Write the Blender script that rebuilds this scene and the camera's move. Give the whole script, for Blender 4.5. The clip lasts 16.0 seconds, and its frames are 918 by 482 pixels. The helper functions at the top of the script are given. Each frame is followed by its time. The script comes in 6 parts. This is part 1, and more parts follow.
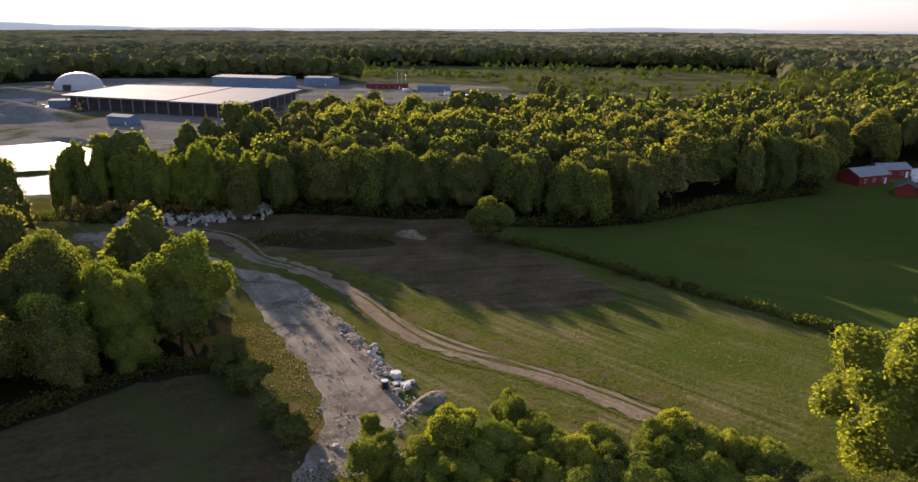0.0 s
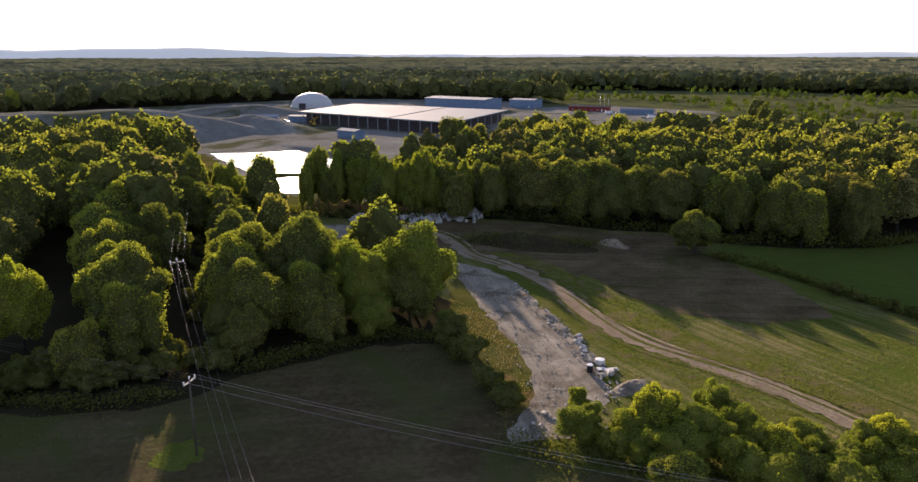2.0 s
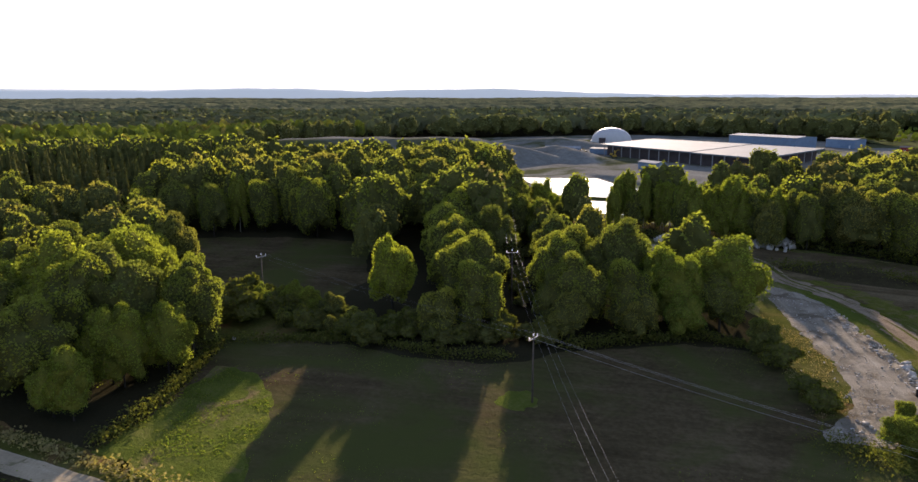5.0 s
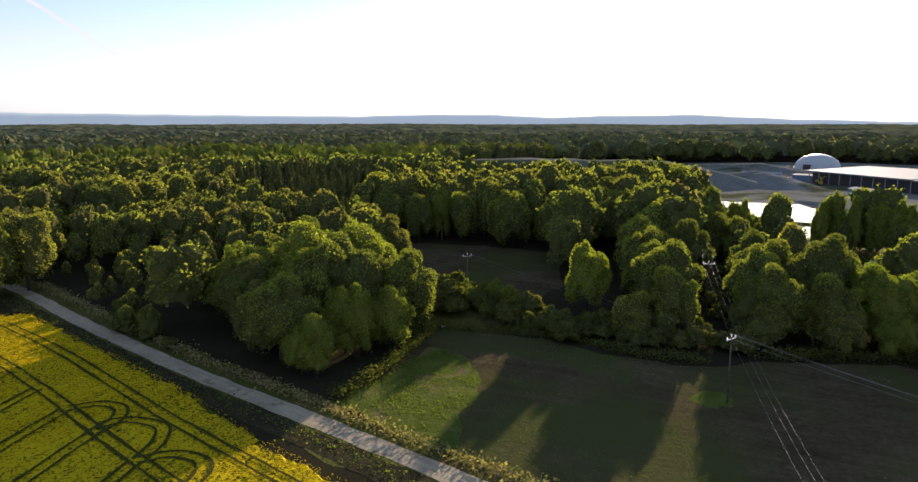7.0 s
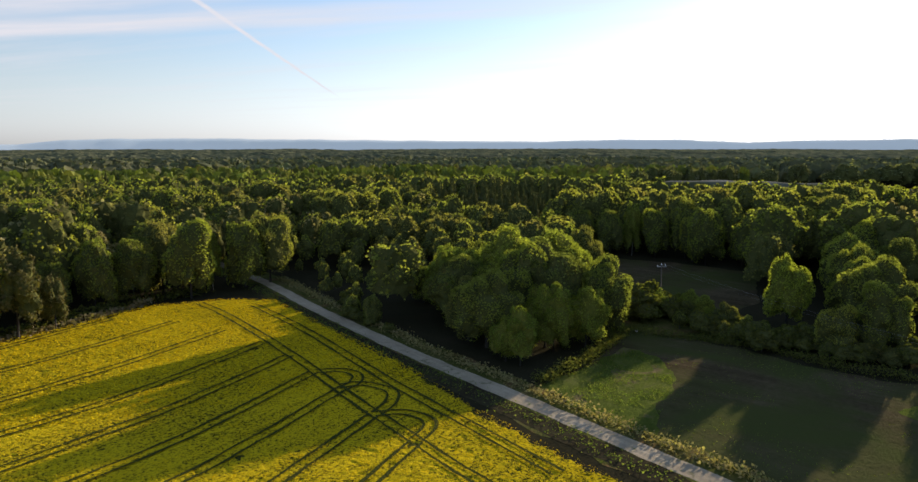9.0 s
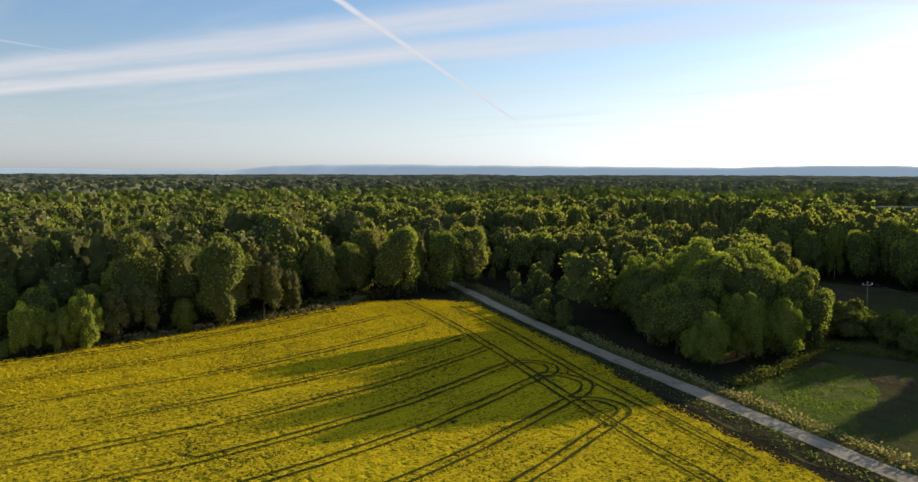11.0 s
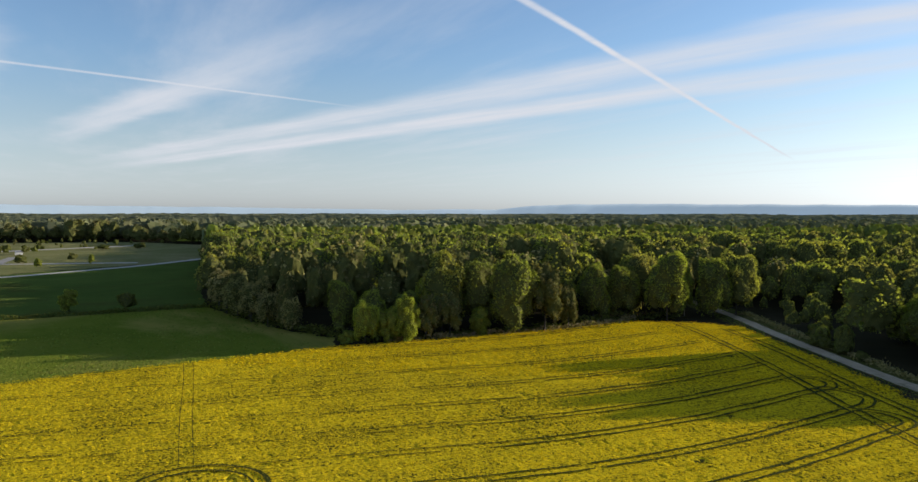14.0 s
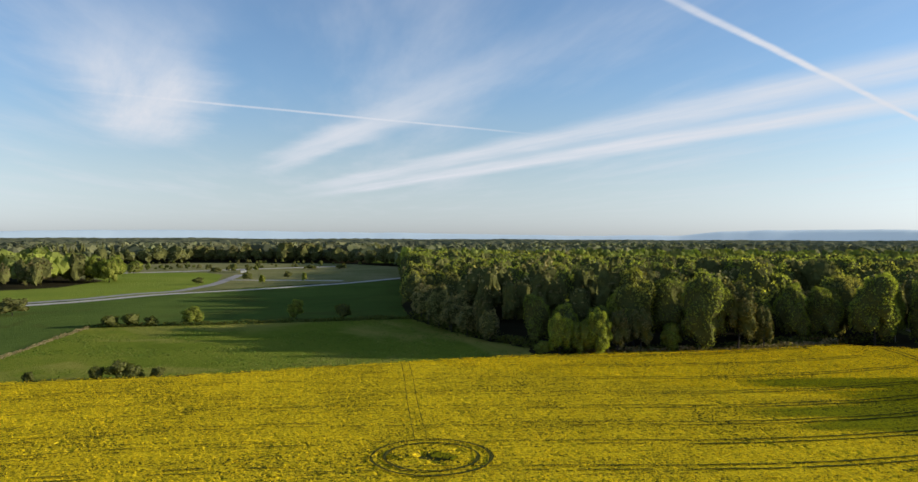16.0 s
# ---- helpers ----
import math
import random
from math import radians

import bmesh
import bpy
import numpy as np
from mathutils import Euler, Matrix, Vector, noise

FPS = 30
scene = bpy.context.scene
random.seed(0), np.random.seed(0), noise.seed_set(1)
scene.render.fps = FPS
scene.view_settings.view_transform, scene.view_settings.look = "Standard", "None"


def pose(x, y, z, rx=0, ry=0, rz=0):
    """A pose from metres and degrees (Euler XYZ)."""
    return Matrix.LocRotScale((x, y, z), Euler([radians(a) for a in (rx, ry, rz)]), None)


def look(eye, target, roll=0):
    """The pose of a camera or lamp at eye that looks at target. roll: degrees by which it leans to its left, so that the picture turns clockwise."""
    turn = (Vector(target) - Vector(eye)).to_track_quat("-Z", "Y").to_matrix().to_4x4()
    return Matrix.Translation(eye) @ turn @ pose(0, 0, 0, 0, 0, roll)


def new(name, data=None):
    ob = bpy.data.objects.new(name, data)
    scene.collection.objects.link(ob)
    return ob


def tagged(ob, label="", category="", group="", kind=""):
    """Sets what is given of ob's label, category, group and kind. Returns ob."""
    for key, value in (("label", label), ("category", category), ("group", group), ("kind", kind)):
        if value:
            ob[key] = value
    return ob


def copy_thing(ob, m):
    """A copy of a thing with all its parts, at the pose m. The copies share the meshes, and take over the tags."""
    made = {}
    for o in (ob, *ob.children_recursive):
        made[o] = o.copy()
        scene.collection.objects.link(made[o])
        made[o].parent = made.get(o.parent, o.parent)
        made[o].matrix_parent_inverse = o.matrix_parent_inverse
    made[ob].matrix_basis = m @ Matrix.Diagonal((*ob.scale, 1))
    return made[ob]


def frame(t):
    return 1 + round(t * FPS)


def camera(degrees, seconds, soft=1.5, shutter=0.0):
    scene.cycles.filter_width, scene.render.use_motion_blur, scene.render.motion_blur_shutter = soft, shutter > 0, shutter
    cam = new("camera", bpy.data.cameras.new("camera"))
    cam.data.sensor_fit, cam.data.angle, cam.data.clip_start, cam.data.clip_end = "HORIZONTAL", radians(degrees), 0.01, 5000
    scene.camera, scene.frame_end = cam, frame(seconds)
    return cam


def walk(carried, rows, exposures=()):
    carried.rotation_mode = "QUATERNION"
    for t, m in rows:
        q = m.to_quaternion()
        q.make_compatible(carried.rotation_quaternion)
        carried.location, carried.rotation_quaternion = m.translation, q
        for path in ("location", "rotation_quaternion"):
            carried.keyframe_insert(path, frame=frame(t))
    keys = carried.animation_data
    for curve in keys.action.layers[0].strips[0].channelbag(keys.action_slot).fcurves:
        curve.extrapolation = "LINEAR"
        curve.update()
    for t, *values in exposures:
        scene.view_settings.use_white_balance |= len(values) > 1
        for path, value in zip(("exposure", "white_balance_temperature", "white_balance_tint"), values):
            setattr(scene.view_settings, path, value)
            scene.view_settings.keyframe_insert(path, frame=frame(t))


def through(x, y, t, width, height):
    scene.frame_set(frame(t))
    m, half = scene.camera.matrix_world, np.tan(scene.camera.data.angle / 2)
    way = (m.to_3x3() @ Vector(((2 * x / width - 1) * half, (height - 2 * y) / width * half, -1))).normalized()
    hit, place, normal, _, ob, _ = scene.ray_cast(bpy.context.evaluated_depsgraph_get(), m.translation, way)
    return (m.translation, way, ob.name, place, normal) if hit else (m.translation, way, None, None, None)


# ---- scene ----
cam = camera(64.79, 16.0)
PATH = [
    (0.0, 0.00, 0.00, 50.00, 73.49, -0.25, 0.00),
    (0.5, -0.78, -2.76, 49.53, 73.91, -0.13, 2.98),
    (1.0, -1.50, -5.57, 49.02, 74.36, 0.02, 6.67),
    (1.5, -2.09, -8.39, 48.49, 74.89, 0.00, 10.40),
    (2.0, -2.62, -11.25, 47.95, 75.42, 0.08, 15.29),
    (2.5, -3.03, -14.09, 47.39, 75.96, 0.01, 19.46),
    (3.0, -3.31, -16.90, 46.79, 76.46, 0.08, 23.47),
    (3.5, -3.42, -19.66, 46.21, 76.96, 0.03, 26.83),
    (4.0, -3.41, -22.39, 45.59, 77.47, 0.01, 30.63),
    (6.5, 0.58, -35.06, 42.13, 80.09, 0.09, 48.46),
    (7.0, 1.88, -37.56, 41.53, 80.58, -0.02, 52.27),
    (7.5, 3.35, -39.93, 40.90, 81.06, -0.03, 55.56),
    (8.0, 5.11, -42.24, 40.26, 81.56, -0.04, 59.38),
    (8.5, 7.12, -44.48, 39.62, 82.09, 0.03, 62.74),
    (9.0, 9.20, -46.72, 38.97, 82.55, 0.01, 66.57),
    (11.5, 21.34, -54.46, 35.27, 85.12, -0.08, 84.01),
    (12.0, 24.47, -55.62, 34.72, 85.63, 0.04, 87.32),
    (12.5, 27.66, -56.66, 34.16, 86.15, -0.03, 90.63),
    (13.0, 30.88, -57.57, 33.60, 86.66, -0.04, 93.91),
    (13.5, 34.05, -58.28, 32.99, 87.18, -0.06, 97.24),
    (14.0, 37.22, -58.81, 32.39, 87.72, -0.07, 100.61),
    (14.5, 40.40, -59.20, 31.82, 88.23, -0.03, 103.92),
    (15.0, 43.65, -59.38, 31.30, 88.76, -0.06, 107.44),
    (15.5, 46.98, -59.41, 30.79, 89.25, -0.07, 110.99),
    (16.0, 50.30, -59.33, 30.27, 89.76, -0.20, 114.58),
]
walk(cam, [(t, pose(*row)) for t, *row in PATH], [(0.0, 1.0, 7300, 30.0), (4.0, 1.14, 7130, 28.0), (9.0, 0.74, 6680, 17.0), (12.0, 0.60, 6550, 13.5), (16.0, 0.66, 6420, 12.0)])

# ---- world, sun ----
SUN_AZ = 28.5        # degrees left of +Y
SUN_EL = 11.3
SUN_DIR = Vector((-math.sin(radians(SUN_AZ)) * math.cos(radians(SUN_EL)), math.cos(radians(SUN_AZ)) * math.cos(radians(SUN_EL)), math.sin(radians(SUN_EL))))


def build_world():
    world = bpy.data.worlds.new("sky")
    scene.world = world
    world.use_nodes = True
    nt = world.node_tree
    nt.nodes.clear()
    N, L = nt.nodes.new, nt.links.new

    def math_node(op, a, b=None, c=None, clamp=False):
        n = N("ShaderNodeMath")
        n.operation, n.use_clamp = op, clamp
        for i, v in enumerate((a, b, c)):
            if v is None:
                continue
            if isinstance(v, (int, float)):
                n.inputs[i].default_value = v
            else:
                L(v, n.inputs[i])
        return n.outputs[0]

    sky = N("ShaderNodeTexSky")
    sky.sky_type, sky.sun_disc = "NISHITA", False
    sky.sun_elevation, sky.sun_rotation = radians(SUN_EL), radians(-SUN_AZ)
    sky.air_density, sky.dust_density, sky.ozone_density = SKY_AIR, SKY_DUST, 2.0
    co = N("ShaderNodeTexCoord")
    sep = N("ShaderNodeSeparateXYZ")
    L(co.outputs["Generated"], sep.inputs[0])
    z = math_node("MAXIMUM", sep.outputs[2], 0.015)
    px, py = math_node("DIVIDE", sep.outputs[0], z), math_node("DIVIDE", sep.outputs[1], z)
    flat = N("ShaderNodeCombineXYZ")
    L(px, flat.inputs[0]), L(py, flat.inputs[1])

    def smooth(v, a, b):
        n = N("ShaderNodeMapRange")
        n.interpolation_type = "SMOOTHSTEP"
        n.inputs[1].default_value, n.inputs[2].default_value = a, b
        L(v, n.inputs[0])
        return n.outputs[0]

    def noise_at(scale, stretch, turn, detail=4, rough=0.55):
        m = N("ShaderNodeMapping")
        m.vector_type = "TEXTURE"
        m.inputs["Rotation"].default_value[2] = radians(turn)
        m.inputs["Scale"].default_value = (1 / stretch[0], 1 / stretch[1], 1)
        L(flat.outputs[0], m.inputs[0])
        n = N("ShaderNodeTexNoise")
        n.inputs["Scale"].default_value, n.inputs["Detail"].default_value, n.inputs["Roughness"].default_value = scale, detail, rough
        L(m.outputs[0], n.inputs["Vector"])
        return n.outputs[0]

    wob = math_node("MULTIPLY", math_node("SUBTRACT", noise_at(0.9, (1, 1), 0), 0.5), 0.5)
    wisp = noise_at(2.2, (0.22, 1.5), 52, 6, 0.65)

    def band(ax, ay, bx, by, width, gain, wobble=0.0, soft=0.25):
        """A straight streak in the cloud layer, from a to b, widest in its middle."""
        dx, dy = bx - ax, by - ay
        ln = math.hypot(dx, dy)
        ux, uy = dx / ln, dy / ln
        rx, ry = math_node("SUBTRACT", px, ax), math_node("SUBTRACT", py, ay)
        along = math_node("ADD", math_node("MULTIPLY", rx, ux), math_node("MULTIPLY", ry, uy))
        across = math_node("SUBTRACT", math_node("MULTIPLY", ry, ux), math_node("MULTIPLY", rx, uy))
        if wobble:
            across = math_node("ADD", across, math_node("MULTIPLY", wob, wobble))
        d = math_node("ABSOLUTE", across)
        core = smooth(math_node("DIVIDE", d, width), 1.0, 0.15)
        ends = math_node("MULTIPLY", smooth(along, -soft * ln * 0.3, soft * ln * 0.5), smooth(along, ln * (1 + soft * 0.1), ln * (1 - soft)))
        tex = math_node("ADD", 0.15, math_node("MULTIPLY", wisp, 1.6))
        return math_node("MULTIPLY", math_node("MULTIPLY", core, ends), math_node("MULTIPLY", tex, gain), clamp=True)

    streaks = [
        band(-2.6, -0.64, -15.2, 3.88, 0.045, 0.9, 0.10, 0.25),     # main vapour trail
        band(-3.6, -4.3, -6.9, -2.05, 0.07, 0.6, 0.15, 0.4),        # second trail
        band(-14.5, -10.5, -2.7, 5.3, 0.66, 0.85, 0.7, 0.40),        # cirrus bands
        band(-12.5, -9.2, -1.7, 4.7, 0.62, 0.70, 0.8, 0.40),
        band(-9.0, -7.4, -2.9, -0.4, 0.35, 0.45, 0.7, 0.4),
        band(-5.6, -6.2, -1.9, -2.2, 0.62, 0.80, 1.2, 0.5),
        band(-7.6, -6.1, -4.6, -2.1, 0.45, 0.55, 0.8, 0.5),
        band(-4.1, 0.9, -3.6, 4.5, 0.25, 0.5, 0.4, 0.3),
    ]
    veil = math_node("MULTIPLY", smooth(noise_at(0.5, (0.35, 1.6), 35, 6, 0.6), 0.42, 0.80), 0.45)
    total = veil
    for s in streaks:
        total = math_node("SUBTRACT", 1.0, math_node("MULTIPLY", math_node("SUBTRACT", 1.0, total), math_node("SUBTRACT", 1.0, s)), clamp=True)
    total = math_node("MULTIPLY", total, smooth(sep.outputs[2], 0.0, 0.09))
    # pale haze low over the land: the sky's own light, without its colour
    grey = N("ShaderNodeRGBToBW")
    L(sky.outputs[0], grey.inputs[0])
    pale = N("ShaderNodeMix")
    pale.data_type, pale.blend_type = "RGBA", "MULTIPLY"
    pale.inputs[0].default_value = 1.0
    L(grey.outputs[0], pale.inputs[6])
    pale.inputs[7].default_value = (0.89, 1.01, 1.15, 1)
    blue = N("ShaderNodeMix")
    blue.data_type, blue.blend_type = "RGBA", "MULTIPLY"
    blue.inputs[0].default_value = 1.0
    L(sky.outputs[0], blue.inputs[6])
    blue.inputs[7].default_value = (0.95, 1.06, 1.22, 1)
    hazed = N("ShaderNodeMix")
    hazed.data_type = "RGBA"
    L(math_node("ADD", 0.05, math_node("MULTIPLY", smooth(sep.outputs[2], 0.22, 0.0), 0.68)), hazed.inputs[0])
    L(blue.outputs[2], hazed.inputs[6])
    L(pale.outputs[2], hazed.inputs[7])
    mix = N("ShaderNodeMix")
    mix.data_type = "RGBA"
    L(total, mix.inputs[0])
    L(hazed.outputs[2], mix.inputs[6])
    mix.inputs[7].default_value = CLOUD
    bg = N("ShaderNodeBackground")
    bg.inputs[1].default_value = SKY_STRENGTH
    L(mix.outputs[2], bg.inputs[0])
    out = N("ShaderNodeOutputWorld")
    L(bg.outputs[0], out.inputs[0])


SKY_STRENGTH, SKY_AIR, SKY_DUST = 0.102, 1.0, 0.4
CLOUD = (4.5, 4.7, 5.0, 1)
build_world()
sun = new("sun", bpy.data.lights.new("sun", "SUN"))
sun.data.energy, sun.data.angle, sun.data.color = 5.0, radians(0.6), (1.0, 0.90, 0.74)
sun.matrix_world = look((0, 0, 300), Vector((0, 0, 300)) - SUN_DIR)


# ---- materials ----
def rgb(c, a=1.0):
    return (c[0], c[1], c[2], a)


class Mat:
    """A node material with a small set of building blocks."""

    def __init__(self, name, rough=0.8, metal=0.0, spec=0.3):
        self.m = bpy.data.materials.new(name)
        self.m.use_nodes = True
        self.nt = self.m.node_tree
        self.bsdf = self.nt.nodes["Principled BSDF"]
        self.out = self.nt.nodes["Material Output"]
        self.set("Roughness", rough), self.set("Metallic", metal), self.set("Specular IOR Level", spec)
        self.geo = self.nt.nodes.new("ShaderNodeNewGeometry")

    def set(self, name, value):
        self.bsdf.inputs[name].default_value = value

    def link(self, a, b):
        self.nt.links.new(a, b)

    def where(self, scale=(1, 1, 1), turn=0.0):
        """Places in a turned frame, measured in units of that many metres along each axis."""
        n = self.nt.nodes.new("ShaderNodeMapping")
        n.vector_type = "TEXTURE"
        n.inputs["Rotation"].default_value[2] = radians(turn)
        n.inputs["Scale"].default_value = scale
        self.link(self.geo.outputs["Position"], n.inputs[0])
        return n.outputs[0]

    def noise(self, scale, detail=4.0, rough=0.6, vector=None, distort=0.0):
        n = self.nt.nodes.new("ShaderNodeTexNoise")
        n.inputs["Scale"].default_value, n.inputs["Detail"].default_value = scale, detail
        n.inputs["Roughness"].default_value, n.inputs["Distortion"].default_value = rough, distort
        self.link(vector or self.geo.outputs["Position"], n.inputs["Vector"])
        return n.outputs[0]

    def ramp(self, v, stops):
        n = self.nt.nodes.new("ShaderNodeValToRGB")
        e = n.color_ramp.elements
        while len(e) < len(stops):
            e.new(0.5)
        for i, (p, c) in enumerate(stops):
            e[i].position = p
            e[i].color = rgb(c) if isinstance(c, tuple) else (c, c, c, 1)
        self.link(v, n.inputs[0])
        return n.outputs[0]

    def mix(self, f, a, b, mode="MIX"):
        n = self.nt.nodes.new("ShaderNodeMix")
        n.data_type, n.blend_type = "RGBA", mode
        for v, i in ((f, 0), (a, 6), (b, 7)):
            if isinstance(v, (int, float)):
                n.inputs[i].default_value = v
            elif isinstance(v, tuple):
                n.inputs[i].default_value = rgb(v)
            else:
                self.link(v, n.inputs[i])
        return n.outputs[2]

    def calc(self, op, a, b, c=None):
        n = self.nt.nodes.new("ShaderNodeMath")
        n.operation = op
        for i, v in enumerate((a, b, c)):
            if v is None:
                continue
            if isinstance(v, (int, float)):
                n.inputs[i].default_value = v
            else:
                self.link(v, n.inputs[i])
        return n.outputs[0]

    def colour(self, v):
        if isinstance(v, tuple):
            self.bsdf.inputs["Base Color"].default_value = rgb(v)
        else:
            self.link(v, self.bsdf.inputs["Base Color"])
        return self

    def bump(self, v, depth, strength=1.0):
        n = self.nt.nodes.new("ShaderNodeBump")
        n.inputs["Strength"].default_value, n.inputs["Distance"].default_value = strength, depth
        self.link(v, n.inputs["Height"])
        self.link(n.outputs[0], self.bsdf.inputs["Normal"])
        return self


def plain(name, colour, rough=0.7, metal=0.0, vary=0.12, scale=1.5):
    m = Mat(name, rough, metal)
    dark = tuple(c * (1 - vary) for c in colour)
    light = tuple(min(1, c * (1 + vary)) for c in colour)
    m.colour(m.ramp(m.noise(scale, 5), [(0.3, dark), (0.7, light)]))
    return m.m


def leaf(name, stops, through=0.5, soft=0.12, gain=2.3):
    """Foliage: each crown takes its hue from a per-tree value, each spray varies a little."""
    m = Mat(name, 0.8, 0, 0.0)
    info = m.nt.nodes.new("ShaderNodeObjectInfo")
    att = m.nt.nodes.new("ShaderNodeAttribute")
    att.attribute_name = "tint"
    val = m.calc("FRACT", m.calc("ADD", info.outputs["Random"], att.outputs["Fac"]), 0)
    base = m.ramp(val, [(p, tuple(gain * c for c in col)) for p, col in stops])   # reflection and transmission share it
    isl = m.ramp(m.geo.outputs["Random Per Island"], [(0.0, 1 - 2.2 * soft), (0.5, 1.0), (1.0, 1 + 3.0 * soft)])
    col = m.mix(1.0, base, isl, "MULTIPLY")
    m.colour(col)
    tr = m.nt.nodes.new("ShaderNodeBsdfTranslucent")
    warm = m.mix(1.0, col, (1.36, 1.36, 0.54), "MULTIPLY")
    m.link(warm, tr.inputs[0])
    mx = m.nt.nodes.new("ShaderNodeMixShader")
    mx.inputs[0].default_value = through
    m.link(m.bsdf.outputs[0], mx.inputs[1]), m.link(tr.outputs[0], mx.inputs[2])
    m.link(mx.outputs[0], m.out.inputs[0])
    return m.m


GREENS = [(0.0, (0.053, 0.062, 0.019)), (0.16, (0.085, 0.098, 0.022)), (0.30, (0.108, 0.122, 0.024)), (0.44, (0.050, 0.060, 0.020)), (0.58, (0.104, 0.116, 0.025)),
          (0.70, (0.081, 0.082, 0.026)), (0.82, (0.127, 0.130, 0.027)), (0.92, (0.091, 0.082, 0.030)), (1.0, (0.055, 0.066, 0.020))]
LEAF = leaf("leaf_green", GREENS)
LEAF_YELLOW = leaf("leaf_yellow", [(0.0, (0.122, 0.138, 0.022)), (0.5, (0.148, 0.152, 0.022)), (1.0, (0.105, 0.126, 0.022))], gain=2.3)
LEAF_FRESH = leaf("leaf_fresh", [(0.0, (0.080, 0.100, 0.020)), (0.5, (0.110, 0.126, 0.024)), (1.0, (0.070, 0.094, 0.020))], gain=2.05)
LEAF_DARK = leaf("needle_dark", [(0.0, (0.024, 0.030, 0.013)), (0.5, (0.034, 0.038, 0.015)), (1.0, (0.044, 0.042, 0.020))], 0.15)
LEAF_BUD = leaf("leaf_bud", [(0.0, (0.088, 0.078, 0.034)), (0.5, (0.100, 0.082, 0.040)), (1.0, (0.078, 0.074, 0.032))], 0.35, gain=3.0)
LEAF_PINE = leaf("needle_olive", [(0.0, (0.046, 0.044, 0.018)), (0.5, (0.070, 0.060, 0.026)), (1.0, (0.052, 0.056, 0.020))], 0.25)
# greyed leaf colour: the air haze over far woods is painted in
LEAF_HAZED = leaf("leaf_distant_hazed", [(0.0, (0.056, 0.062, 0.032)), (0.3, (0.086, 0.094, 0.042)), (0.6, (0.052, 0.056, 0.033)), (1.0, (0.096, 0.096, 0.046))], 0.35, 0.10, 2.1)
LEAF_SCRUB = leaf("leaf_scrub", [(0.0, (0.048, 0.056, 0.015)), (0.5, (0.066, 0.074, 0.018)), (1.0, (0.062, 0.060, 0.022))], 0.42, gain=1.7)


def ground_mat(name, stops, scale=0.15, fine=2.2, depth=0.12, rough=0.95, rows=None, patches=None, small=0.45):
    """Soil or sward: broad patches, clods and tufts, and drill rows where it has any."""
    m = Mat(name, rough, 0, 0.0)
    broad = m.noise(scale, 5, 0.62, None, 0.4)
    tuft = m.noise(fine, 5, 0.7)
    v = m.calc("ADD", m.calc("MULTIPLY", broad, 1 - small), m.calc("MULTIPLY", tuft, small))
    if rows:
        turn, pitch, gain = rows
        streak = m.noise(1.0, 4, 0.65, m.where((28.0, pitch, 5.0), turn))
        v = m.calc("ADD", v, m.calc("MULTIPLY", m.calc("SUBTRACT", streak, 0.5), gain))
    col = m.ramp(v, stops)
    if patches:
        colour, pscale, lo, hi = patches
        mask = m.ramp(m.noise(pscale, 6, 0.65, None, 0.8), [(lo, 0.0), (hi, 1.0)])
        col = m.mix(mask, col, colour)
    m.colour(col)
    m.bump(tuft, depth)
    return m.m


# opaque crown hulls, coloured darker than the leaves to paint the shade between them
SHADE_HULL = ground_mat("shade_dark_hull", [(0.3, (0.042, 0.044, 0.017)), (0.5, (0.082, 0.086, 0.027)), (0.7, (0.128, 0.128, 0.037))], 0.4, 2.5, 0.25)
SHADE_HULL_FRESH = ground_mat("fresh_inner_leaves", [(0.3, (0.070, 0.078, 0.016)), (0.5, (0.125, 0.134, 0.026)), (0.7, (0.180, 0.182, 0.036))], 0.4, 2.5, 0.25)


def bark_mat():
    m = Mat("bark", 0.9)
    v = m.noise(1.0, 6, 0.7, m.where((0.16, 0.16, 0.8)))
    return m.colour(m.ramp(v, [(0.3, (0.030, 0.026, 0.020)), (0.7, (0.085, 0.072, 0.058))])).bump(v, 0.04).m


BARK = bark_mat()
BARK_PALE = plain("bark_pale", (0.34, 0.32, 0.28), 0.85, 0, 0.35, 3.0)


FLOOR = ground_mat("forest_floor", [(0.3, (0.022, 0.020, 0.011)), (0.55, (0.038, 0.034, 0.018)), (0.75, (0.058, 0.046, 0.028))], 0.05)
STUBBLE = ground_mat("stubble_grass", [(0.28, (0.050, 0.074, 0.015)), (0.42, (0.088, 0.112, 0.022)), (0.54, (0.138, 0.136, 0.046)), (0.70, (0.235, 0.196, 0.100))],
                     0.05, 1.4, 0.45, rows=(-45, 1.2, 0.80), patches=((0.086, 0.114, 0.022), 0.03, 0.48, 0.66))
FALLOW = ground_mat("fallow_soil", [(0.34, (0.048, 0.037, 0.019)), (0.5, (0.086, 0.066, 0.035)), (0.68, (0.145, 0.112, 0.063))], 0.06, 1.0, 0.26,
                    rows=(25, 2.6, 0.34), patches=((0.070, 0.078, 0.024), 0.03, 0.44, 0.62))
BARE = ground_mat("bare_soil", [(0.34, (0.070, 0.051, 0.027)), (0.5, (0.116, 0.088, 0.048)), (0.68, (0.18, 0.140, 0.080))], 0.1, 1.2, 0.25, rows=(10, 1.6, 0.4), patches=((0.070, 0.070, 0.024), 0.05, 0.54, 0.66))
